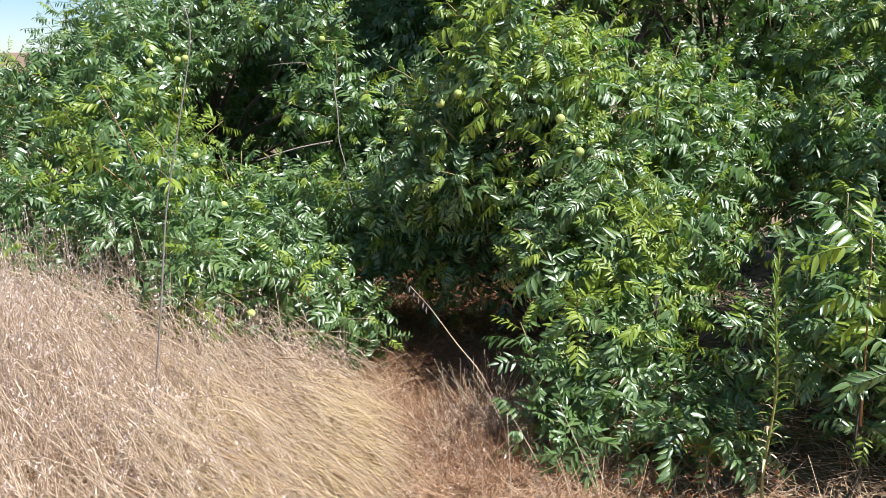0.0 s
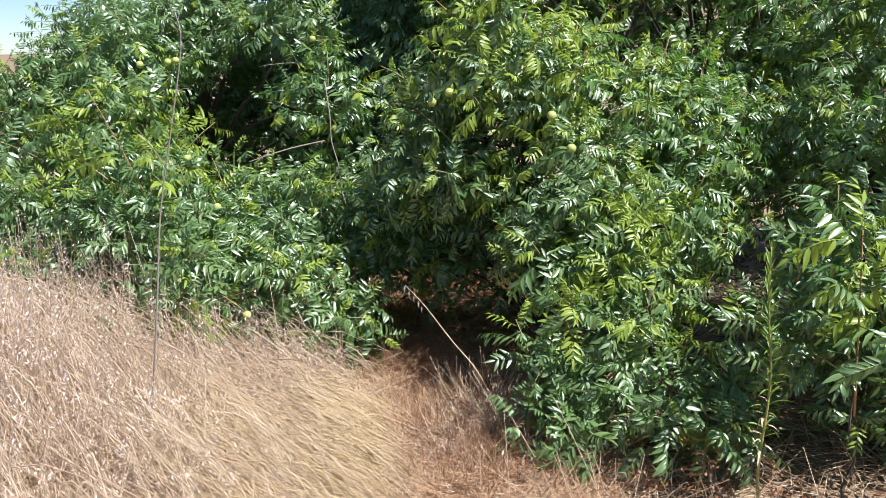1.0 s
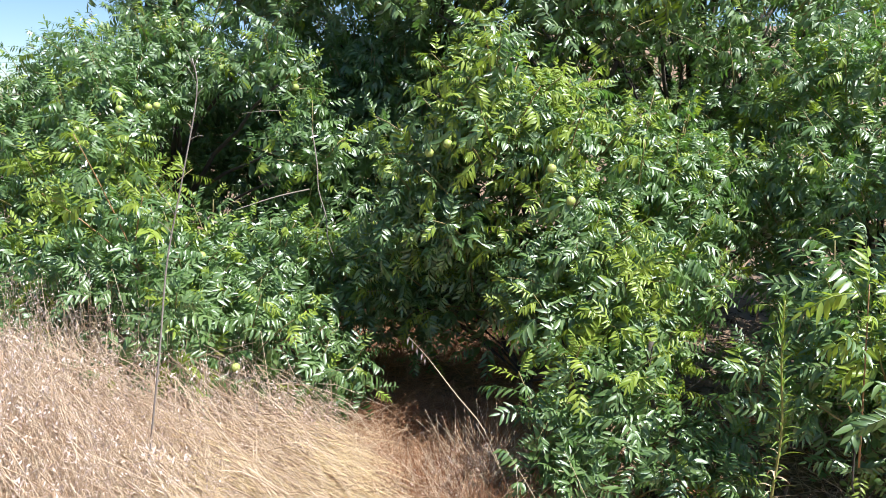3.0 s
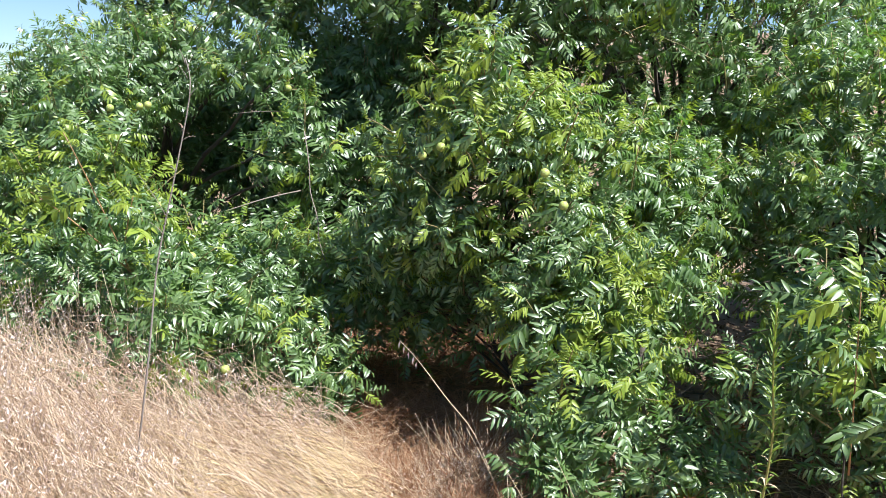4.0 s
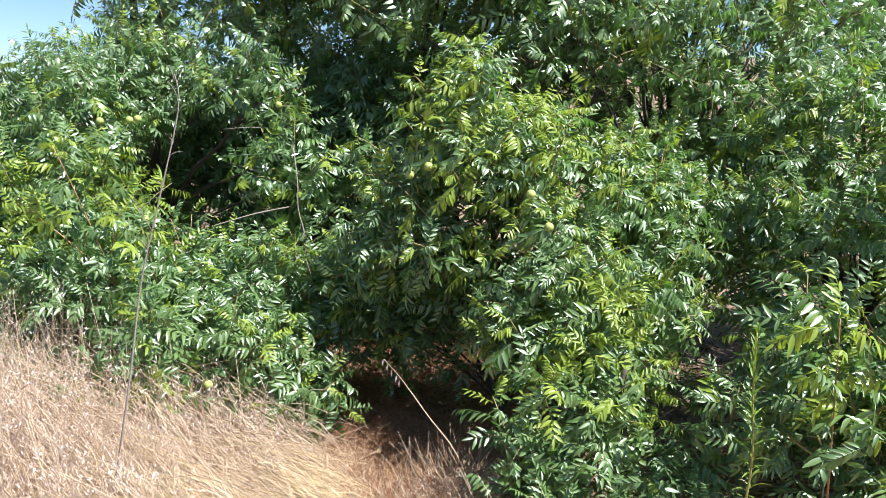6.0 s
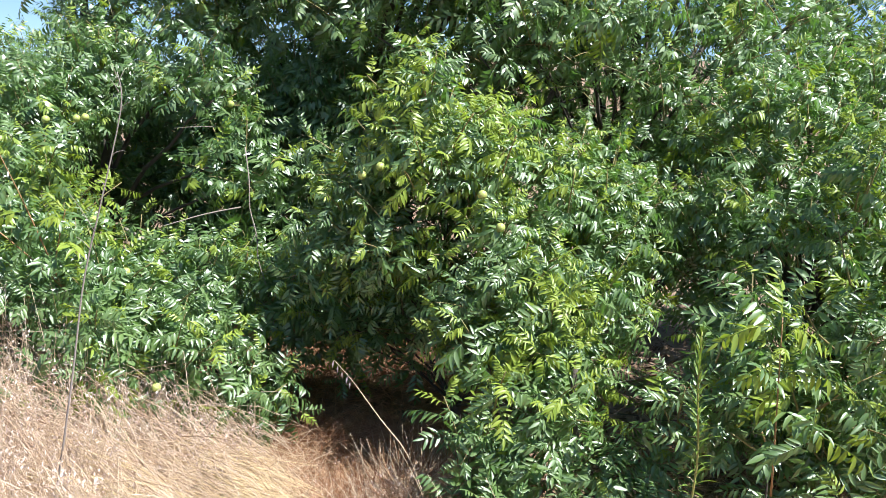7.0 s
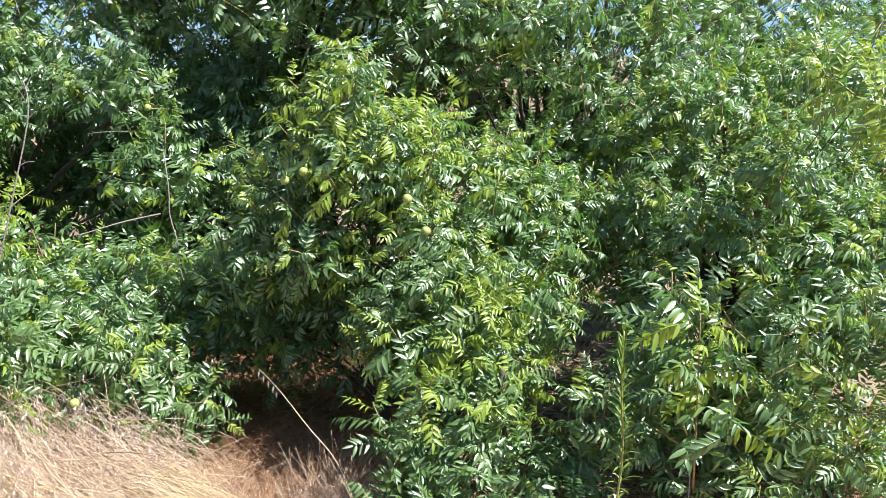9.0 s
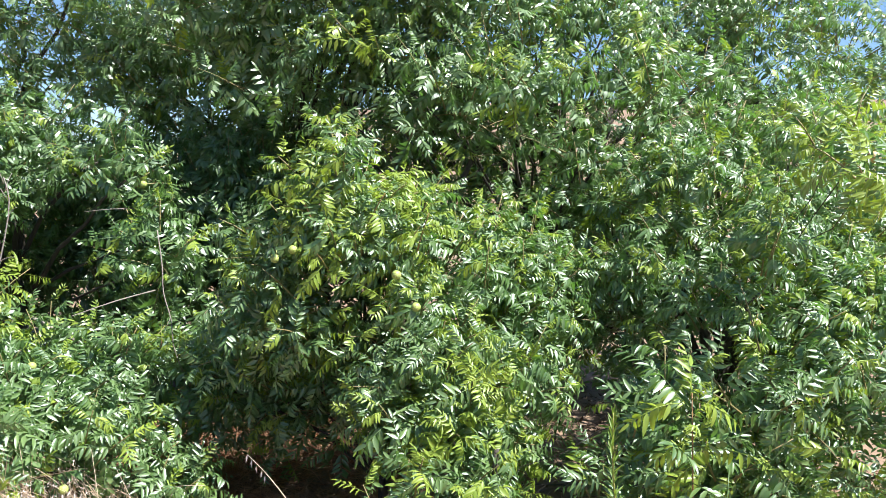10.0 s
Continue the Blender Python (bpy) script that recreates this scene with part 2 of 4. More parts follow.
def grow(name, at, label, clumps, per, size, seed, vigour=0.35, count=9, trunk=0.03, lean=(0, 0, 0.5), near=300, reach=0.25, extra=(), singles=()):
    """A walnut tree or bush: trunk and limbs to each clump, leafy shoots about the clumps' surface, single near leaves and joined far ones."""
    rng = np.random.default_rng(seed)
    at = np.array(at, float)
    tree = thing(name, at, label, "tree" if "tree" in name else "shrub")
    top = np.array((at[0], at[1], max(c[2] for c in clumps) * 0.75))
    stem = bend(at - (0, 0, 0.05), top, 0, 7, 0.02, rng)
    limbs, lr, twigs, tr, leaves = [], [], [], [], []
    for x, y, z, r, *more in clumps:
        c, fresh = np.array((x, y, z)), more[0] if more else 0.0
        k = int(np.clip((z * 0.55 + at[2] * 0.45 - at[2]) / max(top[2] - at[2], 0.1) * 6, 0, 5))
        limbs.append(bend(stem[k], c, 0.06, 6, 0.02, rng))
        lr.append((trunk * 0.45 * min(1, r / 0.22) ** 3, 0.006 * min(1, r / 0.2)))
        for _ in range(max(3, int(per * (r / 0.25) ** 2))):
            way = unit(rng.normal(0, 1, 3))
            out = unit(way + 0.5 * unit(c - (at + (0, 0, z * 0.6))) + np.array(lean))
            root = c + way * r * rng.uniform(0.2, 0.85)
            tip = root + out * reach * rng.uniform(0.6, 1.25)
            tip[2] = max(tip[2], 0.08)
            twigs.append(bend(root, tip, 0.015, 4))
            tr.append((0.0042, 0.0018))
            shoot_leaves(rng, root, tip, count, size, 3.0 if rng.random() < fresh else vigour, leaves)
    for b, t in extra:
        b, t = np.array(b), np.array(t)
        v, f = tubes([bend(b, t, 0.02, 6) - at], [(0.0038, 0.0018)], 6)
        part("shoot", mesh_of("shoot", v, f, [M_SHOOT]), tree, "reddish-brown young shoot")
        shoot_leaves(rng, b, t, 13, size * 1.1, 1.0, leaves)
    for b, t, fresh in singles:
        b, t = np.array(b), np.array(t)
        leaves.append((b, t - b, np.array((0.25, -0.45, 0.75)) + rng.normal(0, 0.15, 3), np.linalg.norm(t - b) * 0.88, fresh))
    v, f = tubes([stem - at], [(trunk, trunk * 0.45)], 8)
    part("trunk", mesh_of("trunk", v, f, [M_BARK]), tree, "rough dark bark")
    for p, r in zip(limbs, lr):
        v, f = tubes([p - at], [r], 6)
        part("branch", mesh_of("branch", v, f, [M_BARK]), tree)
    v, f = tubes([p - at for p in twigs], tr, 4)
    part("brushwood", mesh_of("brushwood", v, f, [M_TWIG]), tree, "thin olive-brown twigs", kind="stuff")
    place = np.array([l[0] for l in leaves])
    X = unit(np.array([l[1] for l in leaves]))
    N = np.array([l[2] for l in leaves])
    Z = unit(N - X * (N * X).sum(1)[:, None])
    R = np.stack([X, np.cross(Z, X), Z], 2) * np.array([l[3] for l in leaves])[:, None, None]
    young = np.array([l[4] for l in leaves])
    kind = rng.integers(0, len(SHAPES), len(leaves))
    order = np.argsort(place[:, 1])
    for i in order[:near]:
        ob = new("leaf", LEAF_MESH[bool(young[i])][kind[i]])
        ob.parent = tree
        m = Matrix(R[i].tolist()).to_4x4()
        m.translation = place[i] - at
        ob.matrix_basis = m
    V, F, I, base = [], [], [], 0
    rest = order[near:]
    deep = place[rest, 1] > 3.95
    for k in range(2 * len(SHAPES)):
        sv, sf = (SHAPES + FAR)[k]
        pick = rest[(kind[rest] == k % len(SHAPES)) & (deep == (k >= len(SHAPES)))]
        if len(pick) == 0:
            continue
        w = np.einsum("nij,vj->nvi", R[pick], sv) + (place[pick] - at)[:, None, :]
        V.append(w.reshape(-1, 3))
        F.append((sf[None] + (np.arange(len(pick)) * len(sv))[:, None, None] + base).reshape(-1, 3))
        I.append(np.repeat(young[pick].astype(int), len(sf)))
        base += len(pick) * len(sv)
    if V:
        part("foliage", mesh_of("foliage", np.concatenate(V), np.concatenate(F), [M_LEAF, M_YOUNG], np.concatenate(I)), tree, "dense pinnate green leaves", kind="stuff")
    return tree


# ---- ground: level path, a grassy bank rising to the left, a dry hill far behind ----
def ease(v):
    v = np.clip(v, 0, 1)
    return v * v * (3 - 2 * v)


def height(x, y):
    x, y = np.asarray(x, float), np.asarray(y, float)
    bank = 0.30 * ease((-0.25 - x) / 1.3) * ease((y + 1.0) / 2.5) + 0.25 * ease((-1.5 - x) / 4)
    r, az = np.hypot(x, y), np.degrees(np.arctan2(x, np.maximum(y, 0.01)))
    slope = np.tan(np.radians(0.4 + 4.6 * ease((az + 18) / 32)))
    hill = np.minimum(r, 260) * slope * ease((r - 9) / 45) * (y > 0)
    bumps = 0.02 * np.sin(5.1 * x + 1.3 * y) * np.sin(4.3 * y - 0.7 * x) + 0.012 * np.sin(13 * x + 2) * np.sin(11 * y)
    heap = 0.10 * np.exp(-((x - 0.2) / 0.2) ** 2 - ((y - 3.15) / 0.22) ** 2) + 0.07 * np.exp(-((x + 0.12) / 0.2) ** 2 - ((y - 3.75) / 0.14) ** 2)
    berm = 0.16 * ease((y - 4.1) / 0.7) * (ease((x + 0.9) / 0.6) * ease((1.2 - x) / 0.5)) * (1 - 0.6 * np.exp(-((x - 0.02) / 0.12) ** 2))
    return bank + hill + heap + berm + bumps * ease((8 - r) / 4)


g = np.sinh(np.linspace(-1, 1, 161) * 7.2) / np.sinh(7.2) * 900
gx, gy = np.meshgrid(g, g + 2.5, indexing="ij")
i, j = np.meshgrid(np.arange(160), np.arange(160), indexing="ij")
quads = np.stack([i * 161 + j, (i + 1) * 161 + j, (i + 1) * 161 + j + 1, i * 161 + j + 1], -1).reshape(-1, 4)
M_GROUND = material("dry_grass_ground", (0.12, 0.073, 0.042), (0.31, 0.205, 0.125), 0.9, 26, 1.3, 0.8, 0.0)
ground = new("ground", mesh_of("ground", np.stack([gx, gy, height(gx, gy)], -1).reshape(-1, 3), quads, [M_GROUND]))
tagged(ground, "dry brown earth with sparse straw and litter", "ground", kind="structure")

# ---- trees ----
LEFT = [(-1.01, 3.75, 0.56, 0.26), (-0.75, 3.95, 0.58, 0.26), (-0.56, 3.85, 0.42, 0.2), (-0.47, 4.0, 0.57, 0.2), (-0.94, 4.05, 0.66, 0.22), (-1.27, 4.0, 0.61, 0.28),
        (-1.64, 4.15, 0.6, 0.3), (-1.95, 4.35, 0.68, 0.3), (-0.74, 4.12, 0.66, 0.17), (-1.47, 4.35, 0.95, 0.26, 0.35), (-1.62, 4.45, 1.15, 0.24, 0.45), (-1.34, 4.25, 0.81, 0.2, 0.30),
        (-1.9, 4.45, 0.95, 0.28, 0.40), (-1.05, 4.3, 0.76, 0.2), (-1.9, 4.8, 1.2, 0.3), (-1.65, 4.8, 1.4, 0.25)]
LEFT_LOW = [(-0.43, 3.62, 0.24, 0.09), (-0.54, 3.52, 0.2, 0.09), (-0.5, 3.72, 0.3, 0.15), (-0.64, 3.66, 0.3, 0.15), (-0.8, 3.6, 0.4, 0.17), (-1.1, 3.55, 0.5, 0.19), (-1.42, 3.68, 0.55, 0.2), (-1.8, 3.95, 0.58, 0.24), (-2.2, 4.2, 0.62, 0.28)]
LEFT_UP = [(-0.76, 4.8, 1.6, 0.2), (-0.62, 4.5, 1.3, 0.18), (-0.95, 5.0, 1.75, 0.2), (-0.52, 4.35, 1.2, 0.17), (-1.42, 5.2, 1.65, 0.3), (-1.3, 5.3, 1.85, 0.22),
           (-1.75, 5.2, 1.6, 0.28), (-2.05, 5.5, 1.58, 0.26), (-2.25, 5.4, 1.35, 0.33), (-1.6, 5.3, 1.35, 0.3), (-2.4, 5.2, 1.2, 0.35), (-2.9, 5.0, 1.2, 0.4), (-2.7, 4.4, 0.8, 0.35)]
left_tree = grow("walnut_tree", (-1.5, 5.6, height(-1.5, 5.6)), "low-branching green walnut tree above the dry grass bank", LEFT + LEFT_LOW + LEFT_UP, 14, 0.176, 11, 0.28, 9, 0.05,
                 extra=[((-1.25, 3.72, 0.76), (-1.45, 3.56, 1.38)), ((-1.3, 3.75, 0.8), (-1.2, 3.6, 1.12)), ((-1.26, 3.72, 0.78), (-1.62, 3.64, 1.13)), ((-0.55, 4.05, 0.6), (-0.5, 3.95, 0.9))],
                 singles=[((-0.87, 3.98, 0.97), (-0.74, 3.9, 0.84), False)])
BUSH = [(0.27, 3.65, 1.68, 0.10, 0.60), (0.3, 3.7, 1.5, 0.2, 0.65), (0.12, 3.75, 1.33, 0.2, 0.25), (0.5, 3.75, 1.34, 0.24, 0.55), (0.34, 3.65, 1.2, 0.28, 0.30), (0.73, 3.75, 1.2, 0.25, 0.35), (1.0, 3.85, 1.18, 0.24, 0.30),
        (1.22, 3.9, 1.22, 0.2), (1.2, 3.75, 1.02, 0.22, 0.25), (0.93, 3.55, 0.98, 0.25, 0.30), (0.54, 3.5, 1.0, 0.28, 0.30), (0.22, 3.65, 1.02, 0.22), (0.0, 3.8, 1.02, 0.19)]
BUSH_LOW = [(0.85, 3.12, 0.46, 0.12, 0.4), (1.12, 3.6, 0.3, 0.13), (1.3, 3.55, 0.24, 0.12), (0.75, 3.25, 0.8, 0.14, 0.75), (-0.2, 4.2, 0.58, 0.17), (-0.02, 4.2, 0.55, 0.17), (0.16, 4.2, 0.52, 0.17), (0.34, 4.1, 0.52, 0.18), (0.5, 3.9, 0.52, 0.17), (-0.08, 4.05, 0.48, 0.11), (0.08, 4.03, 0.46, 0.11), (0.24, 3.97, 0.46, 0.11), (0.4, 3.86, 0.45, 0.11), (-0.3, 4.25, 0.62, 0.16), (0.55, 3.5, 0.6, 0.15), (-0.12, 3.75, 0.9, 0.14), (0.08, 3.75, 0.88, 0.14), (0.36, 3.7, 0.86, 0.16), (0.2, 3.88, 0.64, 0.15), (0.36, 3.78, 0.66, 0.15), (0.06, 3.95, 0.66, 0.14), (0.62, 3.35, 0.82, 0.2), (0.67, 3.2, 0.62, 0.18, 0.70), (0.6, 3.25, 0.56, 0.13), (0.38, 2.88, 0.28, 0.08), (0.46, 2.95, 0.42, 0.1), (0.5, 3.15, 0.58, 0.11),
            (0.64, 3.0, 0.42, 0.17, 0.15), (1.15, 3.85, 0.85, 0.18), (0.76, 3.3, 0.6, 0.16, 0.50), (-0.08, 3.9, 0.82, 0.12), (0.16, 3.8, 0.82, 0.14), (1.05, 3.4, 0.72, 0.12), (0.95, 3.25, 0.76, 0.1), (1.22, 3.5, 0.68, 0.11)]
# young-leaf share suits the yellower bush and also brightens it by leaf colour
bush = grow("walnut_bush", (0.5, 3.85, 0), "dense cone-shaped young walnut bush with bright tips", BUSH + BUSH_LOW, 19, 0.170, 12, 0.45, 9, 0.028,
            extra=[((0.28, 3.6, 1.45), (0.22, 3.5, 1.78)), ((0.32, 3.55, 1.3), (0.42, 3.35, 1.58)), ((0.68, 3.1, 0.42), (0.75, 3.17, 0.84)), ((0.55, 3.5, 1.2), (0.6, 3.35, 1.5)), ((0.2, 3.6, 1.3), (0.1, 3.45, 1.55))],
            singles=[((0.31, 2.84, 0.2), (0.36, 2.79, 0.47), False), ((0.30, 2.84, 0.2), (0.22, 2.76, 0.36), False), ((0.33, 2.84, 0.22), (0.45, 2.72, 0.40), False), ((0.29, 2.82, 0.16), (0.25, 2.68, 0.24), False), ((0.35, 2.84, 0.2), (0.43, 2.66, 0.26), False),
                     ((0.51, 2.86, 0.22), (0.57, 2.72, 0.40), False), ((0.47, 2.85, 0.2), (0.45, 2.7, 0.3), False)])
LOW = [(0.72, 2.95, 0.25, 0.16), (0.92, 2.85, 0.18, 0.14), (0.6, 2.95, 0.28, 0.14), (1.1, 2.92, 0.2, 0.12), (0.46, 2.8, 0.14, 0.08), (0.62, 2.74, 0.14, 0.12), (0.88, 2.72, 0.14, 0.12), (1.12, 2.8, 0.12, 0.12), (1.3, 2.9, 0.2, 0.12), (1.22, 2.72, 0.72, 0.09), (1.36, 2.72, 0.85, 0.1), (1.1, 2.72, 0.48, 0.08), (1.42, 2.7, 0.6, 0.1)]
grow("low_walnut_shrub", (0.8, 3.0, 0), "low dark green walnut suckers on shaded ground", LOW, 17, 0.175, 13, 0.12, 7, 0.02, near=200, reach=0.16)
MIDDLE = [(-0.3, 5.35, 0.92, 0.32), (-0.25, 5.3, 1.2, 0.3), (-0.3, 5.4, 1.4, 0.35), (0.1, 5.2, 1.3, 0.3), (-0.4, 5.5, 1.2, 0.35), (0.1, 5.2, 0.9, 0.3), (0.0, 5.6, 1.6, 0.35), (-0.8, 5.7, 1.25, 0.38), (-0.6, 5.5, 0.7, 0.35), (-1.1, 5.6, 0.8, 0.35), (-1.1, 5.9, 1.4, 0.35), (-0.6, 6.0, 1.6, 0.35), (-0.28, 4.65, 0.66, 0.15),
          (0.02, 4.75, 0.64, 0.15)]
MIDDLE += [(0.3, 4.75, 0.66, 0.17), (-0.1, 5.3, 0.5, 0.28), (0.3, 5.3, 0.5, 0.28), (-0.5, 5.1, 0.45, 0.25), (1.45, 4.8, 0.5, 0.28), 
           (-0.85, 5.3, 0.4, 0.25), (1.2, 4.4, 0.7, 0.22), (-1.3, 6.2, 1.0, 0.4), (-0.9, 6.3, 1.0, 0.4), (0.1, 5.6, 0.25, 0.25)]
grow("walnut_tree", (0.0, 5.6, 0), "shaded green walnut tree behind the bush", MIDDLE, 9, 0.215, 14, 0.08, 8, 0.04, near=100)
RIGHT = [(1.65, 3.85, 1.05, 0.22), (1.85, 4.1, 1.4, 0.28, 0.20), (1.88, 3.65, 1.2, 0.22), (1.7, 4.5, 1.5, 0.3), (1.98, 3.85, 1.5, 0.26, 0.25), (1.85, 3.25, 0.98, 0.2), (1.7, 3.75, 0.82, 0.18), (2.15, 3.7, 1.35, 0.3),
         (2.25, 3.4, 1.25, 0.28, 0.35), (2.75, 3.85, 1.4, 0.25), (2.65, 3.95, 1.72, 0.22), (2.3, 4.1, 1.72, 0.22), (2.2, 3.15, 1.05, 0.28, 0.40), (2.4, 3.0, 0.8, 0.28), (2.1, 2.95, 0.75, 0.22)]
RIGHT_LOW = [(2.05, 2.85, 1.72, 0.08, 0.70), (1.88, 3.0, 1.2, 0.15), (1.93, 2.62, 1.66, 0.08, 0.70), (1.92, 2.48, 1.66, 0.07, 0.80), (1.78, 3.65, 1.0, 0.14), (1.62, 4.2, 0.9, 0.22), (1.7, 2.75, 0.58, 0.18), (1.95, 2.75, 0.5, 0.2), (1.55, 3.1, 0.5, 0.22), 
             (1.75, 3.3, 0.6, 0.25), (2.95, 3.85, 1.68, 0.22, 0.40), (2.5, 3.3, 1.15, 0.22, 0.40), (2.35, 2.85, 1.0, 0.22), (2.15, 2.65, 0.85, 0.2), (2.35, 3.5, 0.5, 0.3), (2.7, 3.4, 0.8, 0.35)]
RIGHT_LOW += [(2.7, 3.6, 1.3, 0.35), (1.75, 3.0, 0.35, 0.18), (2.0, 3.1, 0.35, 0.2), (1.62, 2.6, 0.82, 0.11), (1.82, 2.62, 0.8, 0.12), (1.75, 2.75, 1.0, 0.12), (2.0, 2.7, 0.22, 0.16),
              (2.3, 2.85, 0.25, 0.2), (2.5, 3.0, 0.4, 0.22), (1.9, 2.95, 0.2, 0.15), (1.5, 2.8, 0.3, 0.14), (1.72, 2.62, 0.28, 0.15), (1.95, 2.55, 0.3, 0.16)]
# young-leaf share raised so that lighter leaf colour stands in for missing sunlight
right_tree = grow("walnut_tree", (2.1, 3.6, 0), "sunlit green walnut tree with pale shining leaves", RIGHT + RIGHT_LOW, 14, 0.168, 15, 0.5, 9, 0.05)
SAPLING = [(1.36, 2.55, 0.5, 0.08), (1.5, 2.6, 0.6, 0.08)]
grow("walnut_sapling", (1.36, 2.52, 0), "bright green walnut sapling beside the tall weed", SAPLING, 20, 0.19, 16, 0.3, 8, 0.006, reach=0.22,
     extra=[((1.33, 2.47, 0.35), (1.26, 2.4, 0.98))],
     singles=[((1.24, 2.4, 0.93), (1.08, 2.34, 1.12), False), ((1.25, 2.4, 0.95), (1.29, 2.42, 1.15), True), ((1.2, 2.36, 0.96), (0.98, 2.29, 0.99), True), ((1.26, 2.4, 0.96), (1.42, 2.3, 0.92), True),
              ((1.27, 2.42, 0.82), (1.08, 2.3, 0.80), True), ((1.28, 2.42, 0.8), (1.48, 2.32, 0.80), True), ((1.29, 2.43, 0.74), (1.13, 2.34, 0.68), True), ((1.34, 2.3, 0.76), (1.27, 2.2, 0.52), False), ((1.31, 2.27, 0.62), (1.14, 2.2, 0.6), False), ((1.4, 2.42, 0.6), (1.6, 2.3, 0.52), True)])
BACK = [(-0.45, 6.0, 1.9, 0.45), (0.0, 6.0, 1.6, 0.45), (0.15, 6.3, 2.05, 0.45), (0.7, 6.0, 2.1, 0.45), (0.35, 5.2, 2.45, 0.3), (0.2, 5.1, 2.5, 0.25), (-0.2, 5.2, 2.6, 0.26), (0.6, 5.1, 2.6, 0.22),
        (-0.55, 5.3, 2.7, 0.28), (-0.9, 5.6, 2.9, 0.28), (0.7, 5.1, 2.35, 0.28), (0.9, 5.2, 2.75, 0.3), (0.1, 5.4, 2.75, 0.32), (-0.2, 5.6, 2.4, 0.3), (1.2, 5.0, 2.5, 0.28),
        (-0.3, 6.3, 2.6, 0.45), (-0.85, 6.3, 2.4, 0.4), (-1.2, 6.4, 2.0, 0.4)]
BACK += [(0.3, 4.9, 2.85, 0.3), (0.7, 4.85, 2.9, 0.3), (-0.1, 5.0, 2.9, 0.3), (1.1, 4.9, 2.9, 0.28), (0.9, 6.2, 1.5, 0.4), (-1.4, 6.6, 2.7, 0.35), (-0.9, 6.2, 1.4, 0.45), (-1.5, 6.3, 1.3, 0.4), (-0.3, 6.2, 0.9, 0.5),
         (1.0, 6.0, 1.9, 0.38), (1.55, 6.1, 2.15, 0.38), (1.3, 5.9, 1.6, 0.3), (-0.6, 6.2, 2.2, 0.4), (-1.0, 6.7, 0.4, 0.4), (1.8, 6.3, 0.4, 0.4), (2.6, 6.1, 0.4, 0.4)]
grow("walnut_tree", (0.2, 7.0, height(0.2, 7.0)), "tall dark green walnut tree with a shaded crown", BACK, 10, 0.225, 17, 0.12, 9, 0.08, near=60, reach=0.4)
BACK_LEFT = [(-1.6, 6.3, 1.2, 0.4), (-2.1, 6.3, 1.4, 0.4), (-2.6, 6.2, 1.0, 0.4), (-3.2, 6.0, 0.9, 0.45), (-1.8, 6.5, 2.0, 0.35), (-1.95, 6.6, 2.4, 0.22), (-1.6, 6.6, 2.9, 0.35), (-1.2, 6.6, 3.2, 0.35), (-2.0, 6.2, 0.7, 0.4)]
grow("walnut_tree", (-1.9, 6.7, height(-1.9, 6.7)), "walnut tree against the sky behind the bank", BACK_LEFT, 9, 0.225, 19, 0.15, 9, 0.06, near=60, reach=0.36)
BACK_FACE = [(1.0, 4.6, 1.9, 0.17), (1.35, 4.5, 1.86, 0.17, 0.20), (1.7, 4.45, 1.8, 0.18), (0.7, 4.75, 1.92, 0.16), (0.35, 4.9, 2.02, 0.17), (0.0, 5.0, 2.1, 0.18), (2.0, 4.4, 1.72, 0.18), (1.25, 4.6, 2.1, 0.2, 0.20), (1.6, 4.55, 2.05, 0.2), (0.95, 4.7, 2.1, 0.18), (1.9, 4.5, 1.95, 0.2), (0.62, 4.85, 2.25, 0.15, 0.30), (2.2, 4.5, 2.1, 0.2, 0.30), (1.45, 4.75, 2.35, 0.2), (2.5, 4.6, 2.2, 0.22)]
BACK_RIGHT = [(0.9, 5.15, 2.5, 0.24, 0.30), (1.7, 5.1, 2.55, 0.25), (2.1, 5.15, 2.55, 0.25), (1.1, 5.2, 2.8, 0.28), (1.9, 5.2, 2.85, 0.28), (1.0, 5.4, 2.0, 0.3), (1.35, 5.4, 2.1, 0.3),
              (1.55, 5.3, 1.85, 0.3), (1.95, 5.4, 2.0, 0.3), (2.35, 5.2, 2.0, 0.35), (1.65, 5.1, 1.65, 0.25), (1.4, 5.3, 1.4, 0.3), (2.1, 5.0, 1.5, 0.4), (1.6, 5.0, 2.4, 0.28),
              (2.1, 5.1, 2.5, 0.28)]
BACK_RIGHT += [(2.9, 5.4, 2.0, 0.45), (3.0, 5.0, 1.4, 0.5), (2.9, 6.0, 2.7, 0.4), (3.6, 5.6, 2.4, 0.5), (3.4, 5.0, 1.8, 0.4), (2.0, 4.7, 0.8, 0.35),
               (2.8, 4.6, 0.9, 0.4), (3.2, 4.4, 1.3, 0.4), (4.1, 5.6, 2.0, 0.5), (4.4, 5.8, 2.6, 0.45), (2.6, 5.7, 2.65, 0.35), (3.2, 5.8, 2.7, 0.4), (3.9, 6.0, 3.0, 0.4),
               (1.9, 5.4, 1.1, 0.4), (2.8, 5.4, 0.9, 0.45), (3.4, 6.0, 3.1, 0.4)]
back_right = grow("walnut_tree", (1.9, 5.5, height(1.9, 5.5)), "green walnut tree, sunlit on top, with dark gaps", BACK_FACE + BACK_RIGHT, 10, 0.19, 18, 0.22, 9, 0.06, near=60, reach=0.36)


